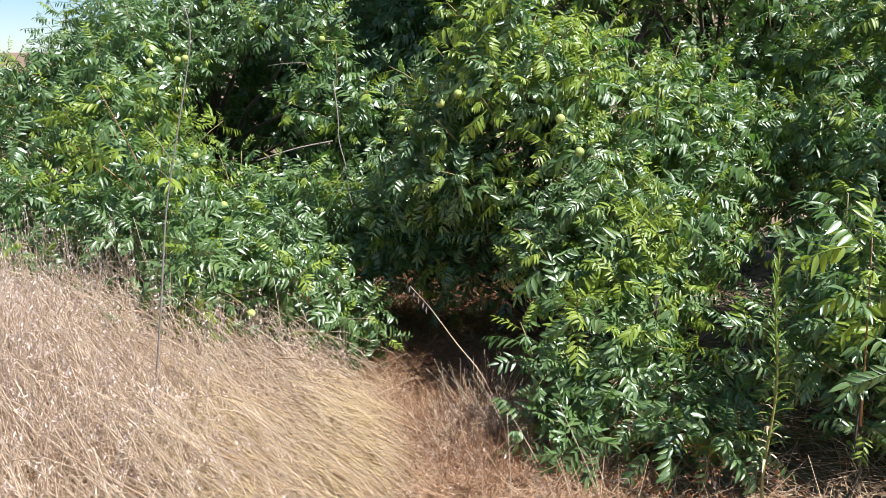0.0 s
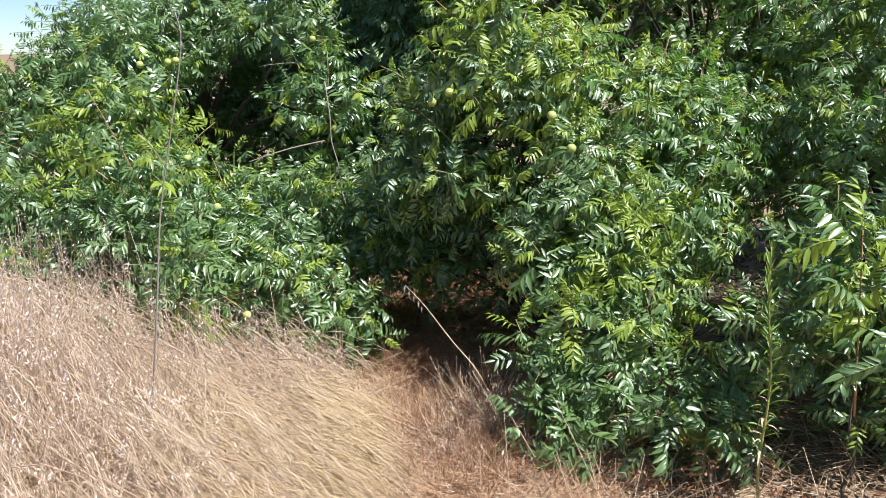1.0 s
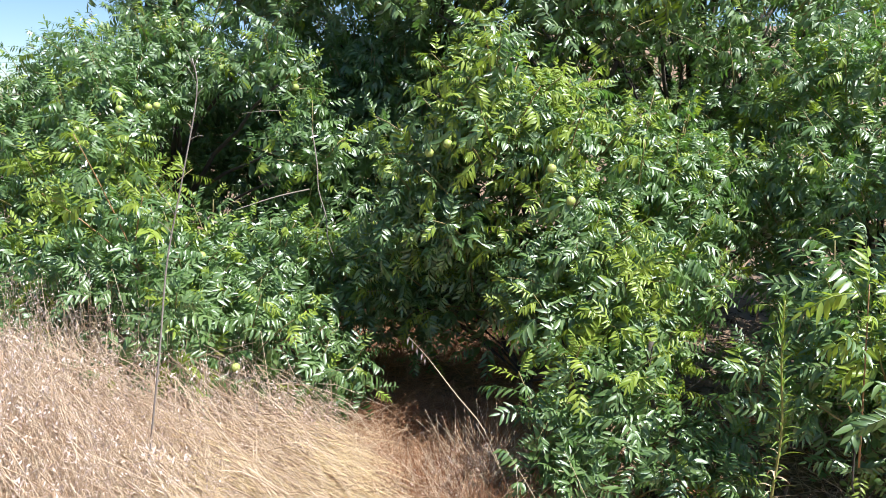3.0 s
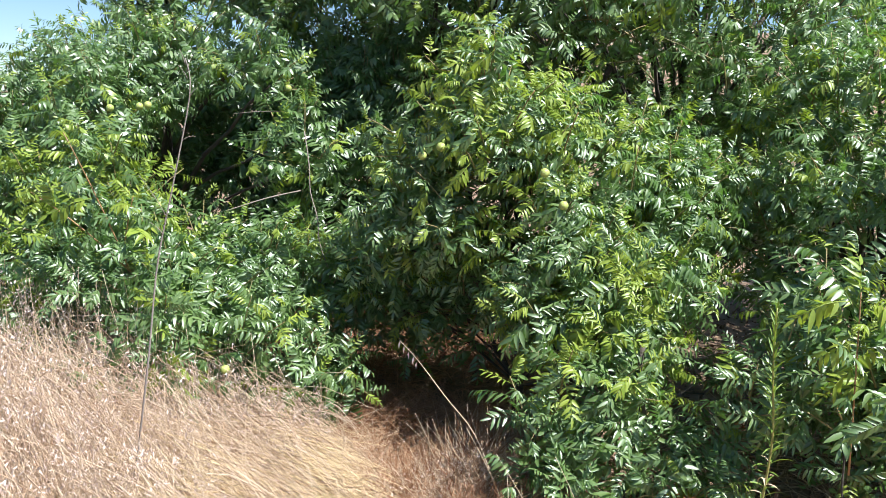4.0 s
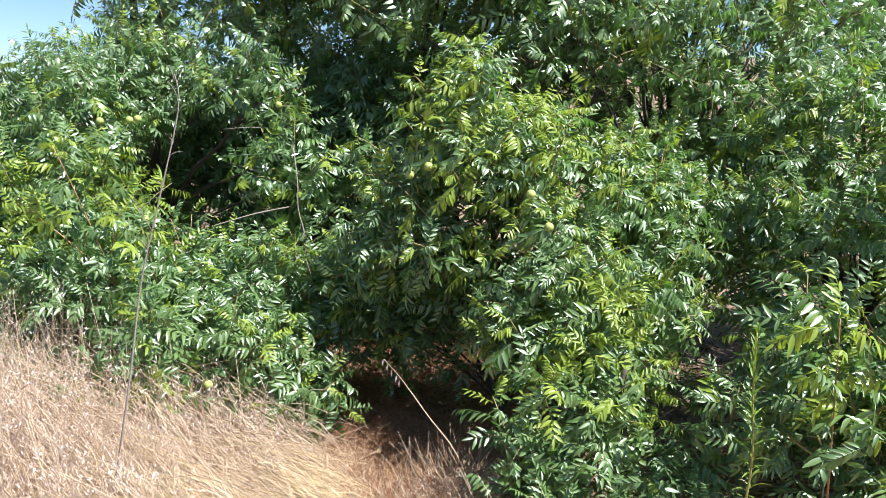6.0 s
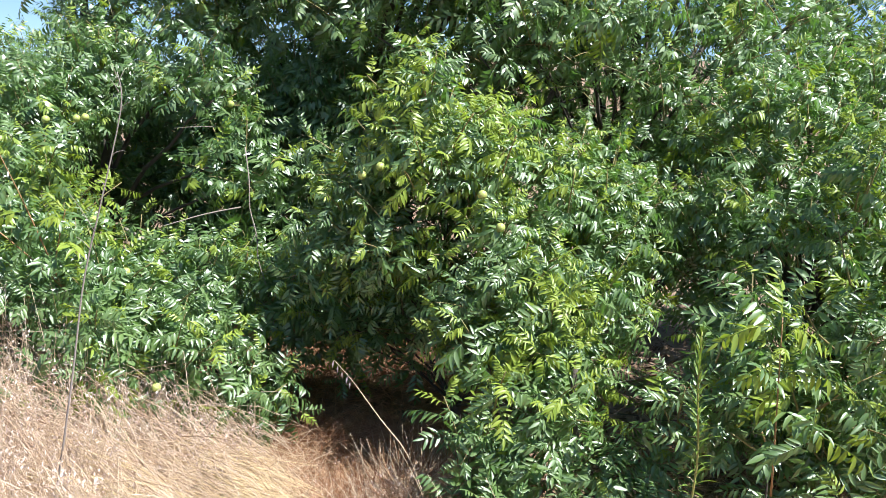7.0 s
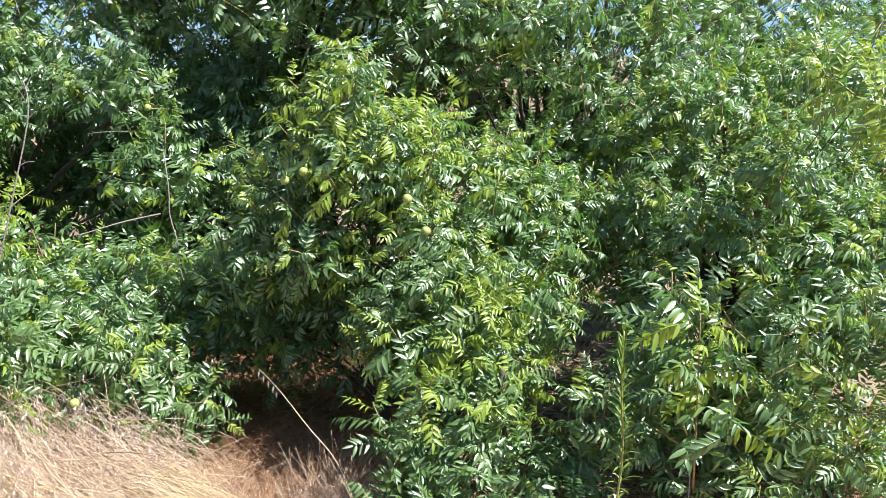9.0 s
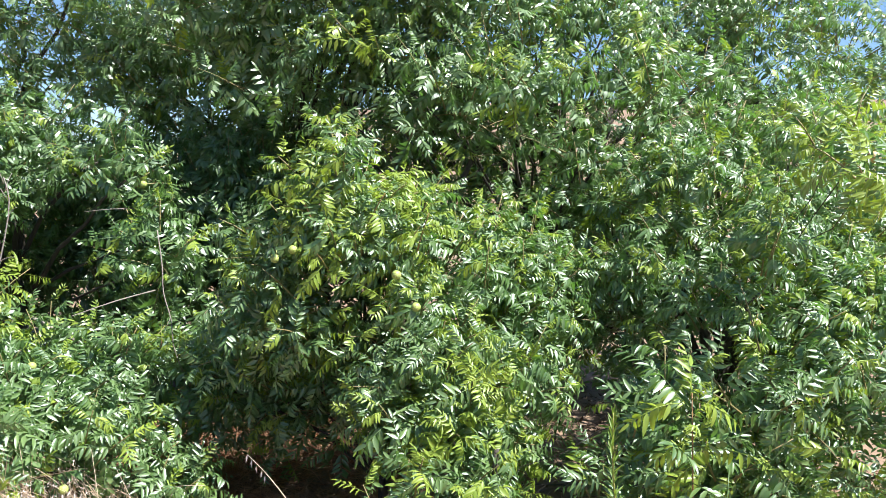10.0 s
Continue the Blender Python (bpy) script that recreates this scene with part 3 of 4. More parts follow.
# ---- walnuts ----
def fruit_mesh(name, mat, r):
    bm = bmesh.new()
    bmesh.ops.create_uvsphere(bm, u_segments=14, v_segments=10, radius=r)
    for v in bm.verts:
        n = v.co.normalized()
        v.co *= 1 + 0.03 * noise.noise(n * 2.3) - 0.05 * max(0, abs(n.z) - 0.85) / 0.15
    bmesh.ops.create_cone(bm, cap_ends=True, segments=6, radius1=r * 0.10, radius2=r * 0.07, depth=r * 1.0, matrix=Matrix.Translation((0, 0, r * 1.3)))
    me = bpy.data.meshes.new(name)
    bm.to_mesh(me)
    bm.free()
    me.polygons.foreach_set("use_smooth", [True] * len(me.polygons))
    me.materials.append(mat)
    return me


GREEN_NUT, RIPE_NUT = fruit_mesh("walnut", M_FRUIT, 0.019), fruit_mesh("walnut", M_BLUSH, 0.021)
NUTS = [(left_tree, [(-0.64, 4.55, 1.585), (-1.48, 4.32, 1.47), (-1.35, 4.36, 1.48), (-1.31, 4.36, 1.487), (-1.43, 3.85, 0.79), (-1.40, 3.85, 0.78), (-1.22, 4.1, 1.02), (-1.01, 3.8, 0.83), (-0.81, 3.38, 0.44)], False),
        (bush, [(0.45, 3.24, 1.265), (0.525, 3.22, 1.14), (0.06, 3.42, 1.35), (-0.01, 3.48, 1.31)], False),
        (right_tree, [(1.87, 3.0, 1.08), (2.04, 2.6, 1.74)], True), (back_right, [(2.13, 4.5, 1.9)], False)]
for tree, spots, ripe in NUTS:
    for n, (x, y, z) in enumerate(spots):
        ob = part("walnut", RIPE_NUT if ripe else GREEN_NUT, tree, "round ripening walnut" if ripe else "round green walnut", Vector((x, y, z)) - tree.location)
        ob.rotation_euler = (0.3 * math.sin(7 * n), 0.3 * math.cos(5 * n), n)


# ---- dry grass ----
def straws(rng, root, tip, sag, r0, r1, stations=4):
    """Many thin three-sided stems at once, from root to tip, bowing down by sag."""
    n = len(root)
    s = np.linspace(0, 1, stations)
    p = root[:, None, :] + (tip - root)[:, None, :] * s[None, :, None]
    p[:, :, 2] += (sag[:, None] * (4 * s * (1 - s))[None, :])
    d = unit(tip - root)
    a = unit(np.cross(d, unit(rng.normal(0, 1, (n, 3)))))
    b = np.cross(d, a)
    r = (r0[:, None] + (r1 - r0)[:, None] * s[None, :])[:, :, None]
    ring = [p + r * (math.cos(k * 2.0944) * a + math.sin(k * 2.0944) * b)[:, None, :] for k in range(3)]
    V = np.stack(ring, 2).reshape(-1, 3)
    i, j = np.meshgrid(np.arange(stations - 1), np.arange(3), indexing="ij")
    k = (j + 1) % 3
    q = np.stack([i * 3 + j, i * 3 + k, (i + 1) * 3 + k, (i + 1) * 3 + j], -1).reshape(-1, 4)
    return V, (q[None] + (np.arange(n) * 3 * stations)[:, None, None]).reshape(-1, 4)


def flakes(at, way, long, wide):
    """Many papery husks or curled leaflets, folded along their middle: at their base, along way."""
    d = unit(way)
    a = unit(np.cross(d, (0.31, 0.52, 0.79)))
    b = np.cross(d, a)
    L, W = long[:, None], wide[:, None]
    m = at + d * L * 0.4
    V = np.stack([at, m + a * W + b * W * 0.5, at + d * L, m - a * W + b * W * 0.5, m - b * W * 0.2], 1).reshape(-1, 3)
    f = np.array([(0, 1, 4), (1, 2, 4), (0, 4, 3), (4, 2, 3)])
    return V, (f[None] + (np.arange(len(at)) * 5)[:, None, None]).reshape(-1, 3)


def edge_of_bank(y):
    return -0.16 - 0.5 * np.maximum(0, y - 3.05) - 0.05 * np.sin(8.3 * y + 1)


def in_bank(x, y):
    return (x < edge_of_bank(y)) & (y < 3.55 - 0.36 * (x + 0.5) + 0.1 * np.sin(7 * x))


def scatter(rng, n, x0, x1, y0, y1, keep=None):
    x, y = rng.uniform(x0, x1, n), rng.uniform(y0, y1, n)
    if keep is not None:
        k = keep(x, y)
        x, y = x[k], y[k]
    return np.stack([x, y, height(x, y)], 1)


def grass(name, label, mats, V, F, I, mat_kind="grass"):
    base, fs = 0, []
    for v, f in zip(V, F):
        fs.append(f + base)
        base += len(v)
    index = np.concatenate([np.full(len(f), k) for f, k in zip(fs, I)])
    ob = new(name, mesh_of(name, np.concatenate(V), fs, mats, index))
    return tagged(ob, label, mat_kind, kind="stuff")


GR = np.random.default_rng(31)
# standing wild oats on the upper bank
def thin(rng, x0, y0, x1, y1):
    """Keeps fewer plants towards the rim of a stretch, so that it has no straight edge."""
    def keep(x, y):
        rim = np.minimum(np.minimum(x - x0, x1 - x), np.minimum(y - y0, y1 - y))
        return rng.random(len(x)) < ease(rim / 0.7 + 0.15 * np.sin(4 * x) * np.sin(5 * y))
    return keep


fringe = thin(GR, -4.2, 0.6, 9.0, 9.0)
P = scatter(GR, 21000, -4.2, -0.2, 0.6, 4.9, lambda x, y: in_bank(x, y) & fringe(x, y))
up = 0.72 + 0.28 * np.sin(2.1 * P[:, 0] + 1.7 * P[:, 1]) + 0.12 * np.sin(9 * P[:, 0] + 2) * np.sin(8 * P[:, 1])
steep = ease((-P[:, 0] - 0.35) / 0.7)
tall = GR.uniform(0.18, 0.48, len(P)) * (0.4 + 0.6 * steep) * up * (1 - 0.5 * ease((P[:, 1] - 2.95 + 0.36 * (P[:, 0] + 0.5)) / 0.4))
sweep = 0.25 * np.sin(3.3 * P[:, 0] + 5 * P[:, 1]) + 0.18 * np.sin(11 * P[:, 0] - 7 * P[:, 1])
side = np.stack([GR.normal(0.12, 0.30, len(P)) + 0.35 * (1 - steep) + sweep, GR.normal(-0.15, 0.35, len(P)), np.full(len(P), 1.0)], 1)
tip = P + unit(side) * tall[:, None]
sv, sf = straws(GR, P - (0, 0, 0.02), tip, -GR.uniform(0, 0.04, len(P)), GR.uniform(0.0007, 0.0016, len(P)), GR.uniform(0.0004, 0.0008, len(P)), 3)
# matted straw close to the soil of the bank
fringe = thin(GR, -3.4, 0.6, 9.0, 9.0)
P1 = scatter(GR, 24000, -3.4, 0.05, 0.6, 4.2, lambda x, y: in_bank(x - 0.06, y - 0.1) & fringe(x, y))
w1 = unit(np.stack([GR.normal(0.5, 0.6, len(P1)), GR.normal(-0.3, 0.6, len(P1)), GR.uniform(-0.15, 0.3, len(P1))], 1))
mat = P1 + np.stack([np.zeros(len(P1)), np.zeros(len(P1)), GR.uniform(0.005, 0.10, len(P1)) * ease((-P1[:, 0] + 0.1) / 0.6)], 1)
mv, mf = straws(GR, mat, mat + w1 * GR.uniform(0.1, 0.3, len(P1))[:, None], GR.uniform(0, 0.02, len(P1)), GR.uniform(0.0009, 0.0021, len(P1)), GR.uniform(0.0005, 0.001, len(P1)), 2)
# bent-over straw that lies down the slope
fringe = thin(GR, -2.2, 0.8, 9.0, 9.0)
P2 = scatter(GR, 6500, -2.2, 0.0, 0.8, 3.9, lambda x, y: in_bank(x, y) & fringe(x, y))
flat = unit(np.stack([GR.normal(0.55, 0.26, len(P2)), GR.normal(-0.50, 0.28, len(P2)), GR.normal(-0.42, 0.24, len(P2))], 1))
len2 = GR.uniform(0.15, 0.55, len(P2)) * (1 - 0.5 * ease((P2[:, 0] + 0.9) / 0.6))
off = P2 + np.stack([np.zeros(len(P2)), np.zeros(len(P2)), GR.uniform(0.03, 0.34, len(P2)) * ease((-P2[:, 0] + 0.15) / 0.75)], 1)
end2 = off + flat * len2[:, None]
end2[:, 2] = np.maximum(end2[:, 2], height(end2[:, 0], end2[:, 1]) + GR.uniform(0.005, 0.05, len(P2)))
fv, ff = straws(GR, off, end2, GR.uniform(0.0, 0.06, len(P2)), GR.uniform(0.0010, 0.0022, len(P2)), GR.uniform(0.0005, 0.0009, len(P2)))
# long golden straw, combed down over the foot of the bank towards the path
foot = scatter(GR, 6500, -1.25, 0.02, 1.2, 3.75, lambda x, y: in_bank(x + 0.14, y) & (GR.random(len(x)) < ease((x + 1.25 - 0.2 * np.sin(4 * y)) / 0.8) * (0.6 + 0.4 * np.sin(9 * x + 4 * y))))
comb = unit(np.stack([GR.normal(0.75, 0.18, len(foot)), GR.normal(-0.42, 0.22, len(foot)), GR.normal(-0.25, 0.12, len(foot))], 1))
rise = GR.uniform(0.02, 0.20, len(foot)) * ease((-foot[:, 0] + 0.15) / 0.6) + 0.01
gold0 = foot + np.stack([np.zeros(len(foot)), np.zeros(len(foot)), rise], 1)
gold1 = gold0 + comb * (GR.uniform(0.18, 0.5, len(foot)) * (0.55 + 0.45 * ease((-foot[:, 0] - 0.1) / 0.5)))[:, None]
over = np.maximum(0, gold1[:, 0] - edge_of_bank(gold1[:, 1]) - 0.05)
gold1[:, :2] -= np.stack([over * 0.8, over * 0.3], 1)
gold1[:, 2] = np.maximum(gold1[:, 2], height(gold1[:, 0], gold1[:, 1]) + GR.uniform(0.004, 0.05, len(foot)))
gv, gf = straws(GR, gold0, gold1, GR.uniform(0.0, 0.04, len(foot)), GR.uniform(0.0010, 0.0021, len(foot)), GR.uniform(0.0005, 0.0009, len(foot)), 3)
# taller oats that stand in among the lowest leaves at the top of the bank
rim = GR.uniform(-2.4, -0.42, 1500)
P8 = np.stack([rim, 3.52 - 0.36 * (rim + 0.5) + 0.1 * np.sin(7 * rim) - GR.uniform(-0.06, 0.5, len(rim)), np.zeros(len(rim))], 1)
P8 = P8[(P8[:, 0] < edge_of_bank(P8[:, 1]) - 0.02) & (GR.random(len(P8)) < 0.7 + 0.3 * np.sin(6 * P8[:, 0]))]
P8[:, 2] = height(P8[:, 0], P8[:, 1])
tip8 = P8 + unit(np.stack([GR.normal(-0.05, 0.22, len(P8)), GR.normal(-0.1, 0.22, len(P8)), np.full(len(P8), 1.0)], 1)) * (GR.uniform(0.18, 0.55, len(P8)) * (0.7 + 0.3 * ease((-P8[:, 0] - 0.5) / 0.9)))[:, None]
tv, tf = straws(GR, P8 - (0, 0, 0.02), tip8, -GR.uniform(0, 0.03, len(P8)), GR.uniform(0.0008, 0.0015, len(P8)), GR.uniform(0.0005, 0.0008, len(P8)))
P, tip = np.concatenate([P, P8, P8]), np.concatenate([tip, tip8, tip8])
# husks in the heads and caught among the stems
pick = np.repeat(GR.integers(0, len(P), 8000), 9)
hp = P[pick] + (tip[pick] - P[pick]) * GR.uniform(0.45, 1.03, len(pick))[:, None] + GR.normal(0, 0.012, (len(pick), 3))
hw = np.stack([GR.normal(0.2, 0.5, len(pick)), GR.normal(0, 0.5, len(pick)), GR.normal(-0.5, 0.6, len(pick))], 1)
hv, hf = flakes(hp, hw, GR.uniform(0.010, 0.024, len(pick)), GR.uniform(0.0016, 0.0040, len(pick)))
# short dry stubble over the rest of the open ground
fringe = thin(GR, -6.5, -5.0, 5.5, 3.2)
P6 = scatter(GR, 16000, -6.5, 5.5, -5.0, 3.2, lambda x, y: fringe(x, y) & ~in_bank(x, y))
w6 = unit(np.stack([GR.normal(0, 0.8, len(P6)), GR.normal(0, 0.8, len(P6)), GR.uniform(0.15, 1.0, len(P6))], 1))
v6, f6 = straws(GR, P6 - (0, 0, 0.01), P6 + w6 * GR.uniform(0.06, 0.2, len(P6))[:, None], np.zeros(len(P6)), GR.uniform(0.0009, 0.002, len(P6)), GR.uniform(0.0005, 0.0009, len(P6)), 2)
grass("stubble", "short sparse dry grass on open ground", [M_LITTER], [v6], [f6], [0], "dry grass")
grass("dry_grass", "pale golden wild oats, standing and bent over on a bank", [M_STRAW, M_HUSK, M_GOLD, M_LITTER], [sv, fv, gv, tv, mv, hv], [sf, ff, gf, tf, mf, hf], [0, 0, 2, 0, 3, 1])

# brown thatch on the trodden path under the trees, and litter before the shrubs
def path(x, y):
    return (x > edge_of_bank(y) - 0.15) & (x < 0.65 + 0.1 * np.sin(5 * y))


P3 = np.concatenate([scatter(GR, 13000, -0.9, 0.7, 1.7, 5.6, path), scatter(GR, 7000, -0.4, 0.6, 2.4, 4.0, path)])
w3 = unit(np.stack([GR.normal(0, 1, len(P3)), GR.normal(0, 1, len(P3)), GR.uniform(0.0, 0.6, len(P3))], 1))
lift = np.stack([np.zeros(len(P3)), np.zeros(len(P3)), GR.uniform(0.0, 0.045, len(P3))], 1)
back = GR.random(len(P3)) < ease((P3[:, 1] - 3.35) / 0.8)
v3, f3 = zip(*[straws(GR, (P3 + lift)[k], (P3 + lift * 0.6 + (0, 0, 0.008) + w3 * GR.uniform(0.05, 0.22, len(P3))[:, None])[k], GR.uniform(0, 0.02, k.sum()), GR.uniform(0.0010, 0.0022, k.sum()), GR.uniform(0.0005, 0.001, k.sum()), 2) for k in (~back, back)])
P9 = np.concatenate([scatter(GR, 900, -0.5, 0.75, 1.8, 3.55, path), np.array((0.17, 3.05, 0)) + GR.normal(0, 1, (700, 3)) * (0.10, 0.12, 0)])
P9[:, 2] = height(P9[:, 0], P9[:, 1])
w9 = unit(np.stack([GR.normal(0.15, 0.8, len(P9)), GR.normal(-0.35, 0.7, len(P9)), GR.uniform(0.05, 0.75, len(P9))], 1))
v9, f9 = straws(GR, P9 + (0, 0, 0.02), P9 + (0, 0, 0.03) + w9 * GR.uniform(0.08, 0.28, len(P9))[:, None], -GR.uniform(0, 0.05, len(P9)), GR.uniform(0.0010, 0.0019, len(P9)), GR.uniform(0.0005, 0.0009, len(P9)), 3)
h9 = P9[GR.integers(0, len(P9), 5000)] + GR.normal(0, 0.03, (5000, 3)) * (1, 1, 0.5) + (0, 0, 0.05)
x9, y9 = flakes(h9, GR.normal(0, 1, (5000, 3)) * (1, 1, 0.5), GR.uniform(0.01, 0.026, 5000), GR.uniform(0.0018, 0.0042, 5000))
P4 = np.concatenate([np.array((cx, cy, 0)) + GR.normal(0, 1, (n, 3)) * (sx, 0.14, 0) for cx, cy, sx, n in ((-0.32, 4.5, 0.14, 450), (0.3, 4.7, 0.2, 700), (-0.3, 3.5, 0.12, 500), (0.16, 2.75, 0.12, 600), (-0.05, 3.0, 0.16, 700), (0.15, 3.3, 0.14, 400), (-0.38, 3.75, 0.15, 500), (2.15, 2.55, 0.2, 500), (1.95, 2.38, 0.12, 500))])
P4[:, 2] = height(P4[:, 0], P4[:, 1])
w4 = unit(np.stack([GR.normal(0, 0.6, len(P4)), GR.normal(-0.2, 0.6, len(P4)), GR.uniform(0.3, 1.2, len(P4))], 1))
v4, f4 = straws(GR, P4, P4 + w4 * GR.uniform(0.06, 0.24, len(P4))[:, None], -GR.uniform(0, 0.03, len(P4)), GR.uniform(0.0009, 0.0016, len(P4)), GR.uniform(0.0004, 0.0008, len(P4)), 3)
h3 = P3[GR.integers(0, len(P3), 3500)] + GR.normal(0, 0.02, (3500, 3)) * (1, 1, 0) + (0, 0, 0.012)
x3, y3 = flakes(h3, GR.normal(0, 1, (3500, 3)) * (1, 1, 0.25), GR.uniform(0.012, 0.03, 3500), GR.uniform(0.002, 0.005, 3500))
grass("thatch", "flattened brown dead grass and husks on the path", [M_THATCH, M_RUST, M_DEADLEAF, M_STRAW, M_HUSK], [v3[0], v3[1], v4, x3, v9, x9], [f3[0], f3[1], f4, y3, f9, y9], [0, 1, 2, 0, 3, 4], "dead grass")
fringe = thin(GR, -0.4, 1.2, 4.0, 4.0)
P5 = scatter(GR, 8000, 0.15, 4.0, 1.2, 4.0, fringe)
P7 = scatter(GR, 7000, -1.2, 3.4, 2.6, 6.2, lambda x, y: ~in_bank(x, y))
w7 = GR.normal(0, 1, (len(P7), 3)) * (1, 1, 0.35)
x7, y7 = flakes(P7 + (0, 0, 0.012), w7, GR.uniform(0.03, 0.07, len(P7)), GR.uniform(0.006, 0.012, len(P7)))
w5 = unit(np.stack([GR.normal(0, 1, len(P5)), GR.normal(0, 1, len(P5)), GR.uniform(0.0, 0.45, len(P5))], 1))
v5, f5 = straws(GR, P5 + (0, 0, 0.004), P5 + (0, 0, 0.008) + w5 * GR.uniform(0.06, 0.3, len(P5))[:, None], GR.uniform(0, 0.02, len(P5)), GR.uniform(0.0009, 0.0018, len(P5)), GR.uniform(0.0005, 0.001, len(P5)), 3)
h5 = P5[GR.integers(0, len(P5), 2500)] + (0, 0, 0.015)
x5, y5 = flakes(h5, GR.normal(0, 1, (2500, 3)) * (1, 1, 0.3), GR.uniform(0.02, 0.05, 2500), GR.uniform(0.004, 0.009, 2500))
grass("litter", "dead grass and fallen brown leaflets under the shrubs", [M_LITTER, M_DEADLEAF, M_FALLEN], [v5, x5, x7], [f5, y5, y7], [0, 1, 2], "dead grass")


# ---- single stems and dead wood ----
def stick(name, label, category, mat, paths, radii, part_names, sides=6):
    at = paths[0][0]
    ob = thing(name, at, label, category)
    stem = None
    for p, r, pn in zip(paths, radii, part_names):
        v, f = tubes([np.array(p) - np.array(at)], [r], sides)
        made = part(pn, mesh_of(pn, v, f, [mat]), stem if pn == "side_twig" else ob)
        stem = stem or made
    return ob


def smooth_path(pts, n=14):
    """A rounded path through a few points."""
    pts = np.array(pts, float)
    u = np.linspace(0, len(pts) - 1, n)
    k = np.clip(u.astype(int), 0, len(pts) - 2)
    f = (u - k)[:, None]
    a, b, c, d = pts[np.maximum(k - 1, 0)], pts[k], pts[k + 1], pts[np.minimum(k + 2, len(pts) - 1)]
    return 0.5 * (2 * b + (c - a) * f + (2 * a - 5 * b + 4 * c - d) * f ** 2 + (3 * b - a - 3 * c + d) * f ** 3)


STALK = [(-1.04, 2.66, float(height(-1.04, 2.66)) - 0.02), (-0.99, 2.65, 0.30), (-0.92, 2.62, 0.71), (-0.88, 2.62, 1.02), (-0.82, 2.6, 1.27), (-0.76, 2.59, 1.54), (-0.77, 2.59, 1.64)]
side_twigs = [((-0.84, 2.6, 1.17), (-0.91, 2.57, 1.30)), ((-0.855, 2.6, 1.12), (-0.89, 2.58, 1.16)), ((-0.79, 2.595, 1.40), (-0.745, 2.58, 1.415)), ((-0.81, 2.595, 1.31), (-0.83, 2.6, 1.325)),
              ((-0.76, 2.59, 1.53), (-0.735, 2.58, 1.555)), ((-0.765, 2.59, 1.58), (-0.79, 2.58, 1.62)), ((-0.768, 2.59, 1.6), (-0.75, 2.6, 1.65)), ((-0.77, 2.59, 1.62), (-0.785, 2.58, 1.665))]
stick("dry_stalk", "tall thin grey dead weed stalk standing in the grass", "dead stalk", M_STALK, [smooth_path(STALK, 24)] + [bend(a, b, 0.006, 5) for a, b in side_twigs],
      [(0.0042, 0.0016)] + [(0.0013, 0.0006)] * len(side_twigs), ["stem"] + ["side_twig"] * len(side_twigs))
ARCH = [(0.27, 2.84, 0.0), (0.25, 2.85, 0.09), (0.2, 2.9, 0.23), (0.14, 2.9, 0.36), (0.05, 2.92, 0.47), (-0.05, 2.95, 0.6), (-0.12, 2.95, 0.68)]
arch = stick("oat_stem", "single pale dry oat stem arching over the path", "dry grass", M_STRAW, [smooth_path(ARCH, 18), smooth_path([(0.29, 2.84, 0.0), (0.2, 2.86, 0.22), (0.12, 2.88, 0.37)], 8)], [(0.0028, 0.0010), (0.0022, 0.001)], ["stem", "stem"])
for n, (x, y, z) in enumerate([(-0.12, 2.95, 0.68), (-0.105, 2.95, 0.66), (-0.09, 2.945, 0.64), (-0.07, 2.95, 0.62), (-0.06, 2.95, 0.60)]):
    v, f = flakes(np.array([(x, y, z)]), np.array([(-0.15 + 0.1 * (n % 3), 0.05, -1.0)]), np.array([0.03]), np.array([0.0035]))
    part("husk", mesh_of("husk", v - np.array(ARCH[0]), f, [M_HUSK]), arch, "papery pale husk")
LONE = [((-0.33, 2.9, 0.0), (-0.32, 2.9, 0.40)), ((0.23, 2.5, 0.0), (0.21, 2.55, 0.36)), ((-0.25, 3.1, 0.0), (-0.12, 3.0, 0.33)), ((0.4, 2.6, 0.0), (0.2, 2.7, 0.35)), ((0.55, 2.55, 0.0), (0.38, 2.6, 0.38)),
        ((-0.62, 3.2, 0.1), (-0.7, 3.35, 0.6)), ((-1.45, 3.2, 0.25), (-1.5, 3.25, 0.85)), ((-1.7, 3.3, 0.3), (-1.72, 3.3, 0.85)), ((-1.15, 3.4, 0.2), (-1.28, 3.4, 0.85)), ((-0.9, 3.35, 0.15), (-0.98, 3.4, 0.75)), ((-0.45, 3.35, 0.1), (-0.62, 3.4, 0.5))]
for a, b in LONE:
    tagged(stick("straw_stem", "thin upright straw-coloured dry grass stem", "dry grass", M_STRAW, [bend(a, b, 0.01, 8)], [(0.0016, 0.0007)], ["stem"], 5), group="lone dry stems")
stick("dead_branch", "thin bare grey dead branch hanging among leaves", "dead branch", M_DEAD,
      [smooth_path([(-0.53, 4.12, 1.38), (-0.505, 4.06, 1.22), (-0.50, 4.04, 1.10), (-0.465, 4.0, 0.98), (-0.455, 3.99, 0.86), (-0.415, 3.97, 0.74), (-0.40, 3.97, 0.66), (-0.37, 3.97, 0.52)], 22), bend((-0.47, 4.03, 0.98), (-0.56, 4.0, 0.72), 0.02, 6), bend((-0.43, 4.0, 0.8), (-0.36, 3.98, 0.88), 0.0, 5)],
      [(0.0032, 0.0024), (0.0016, 0.0008), (0.0014, 0.0007)], ["stem", "side_twig", "side_twig"])
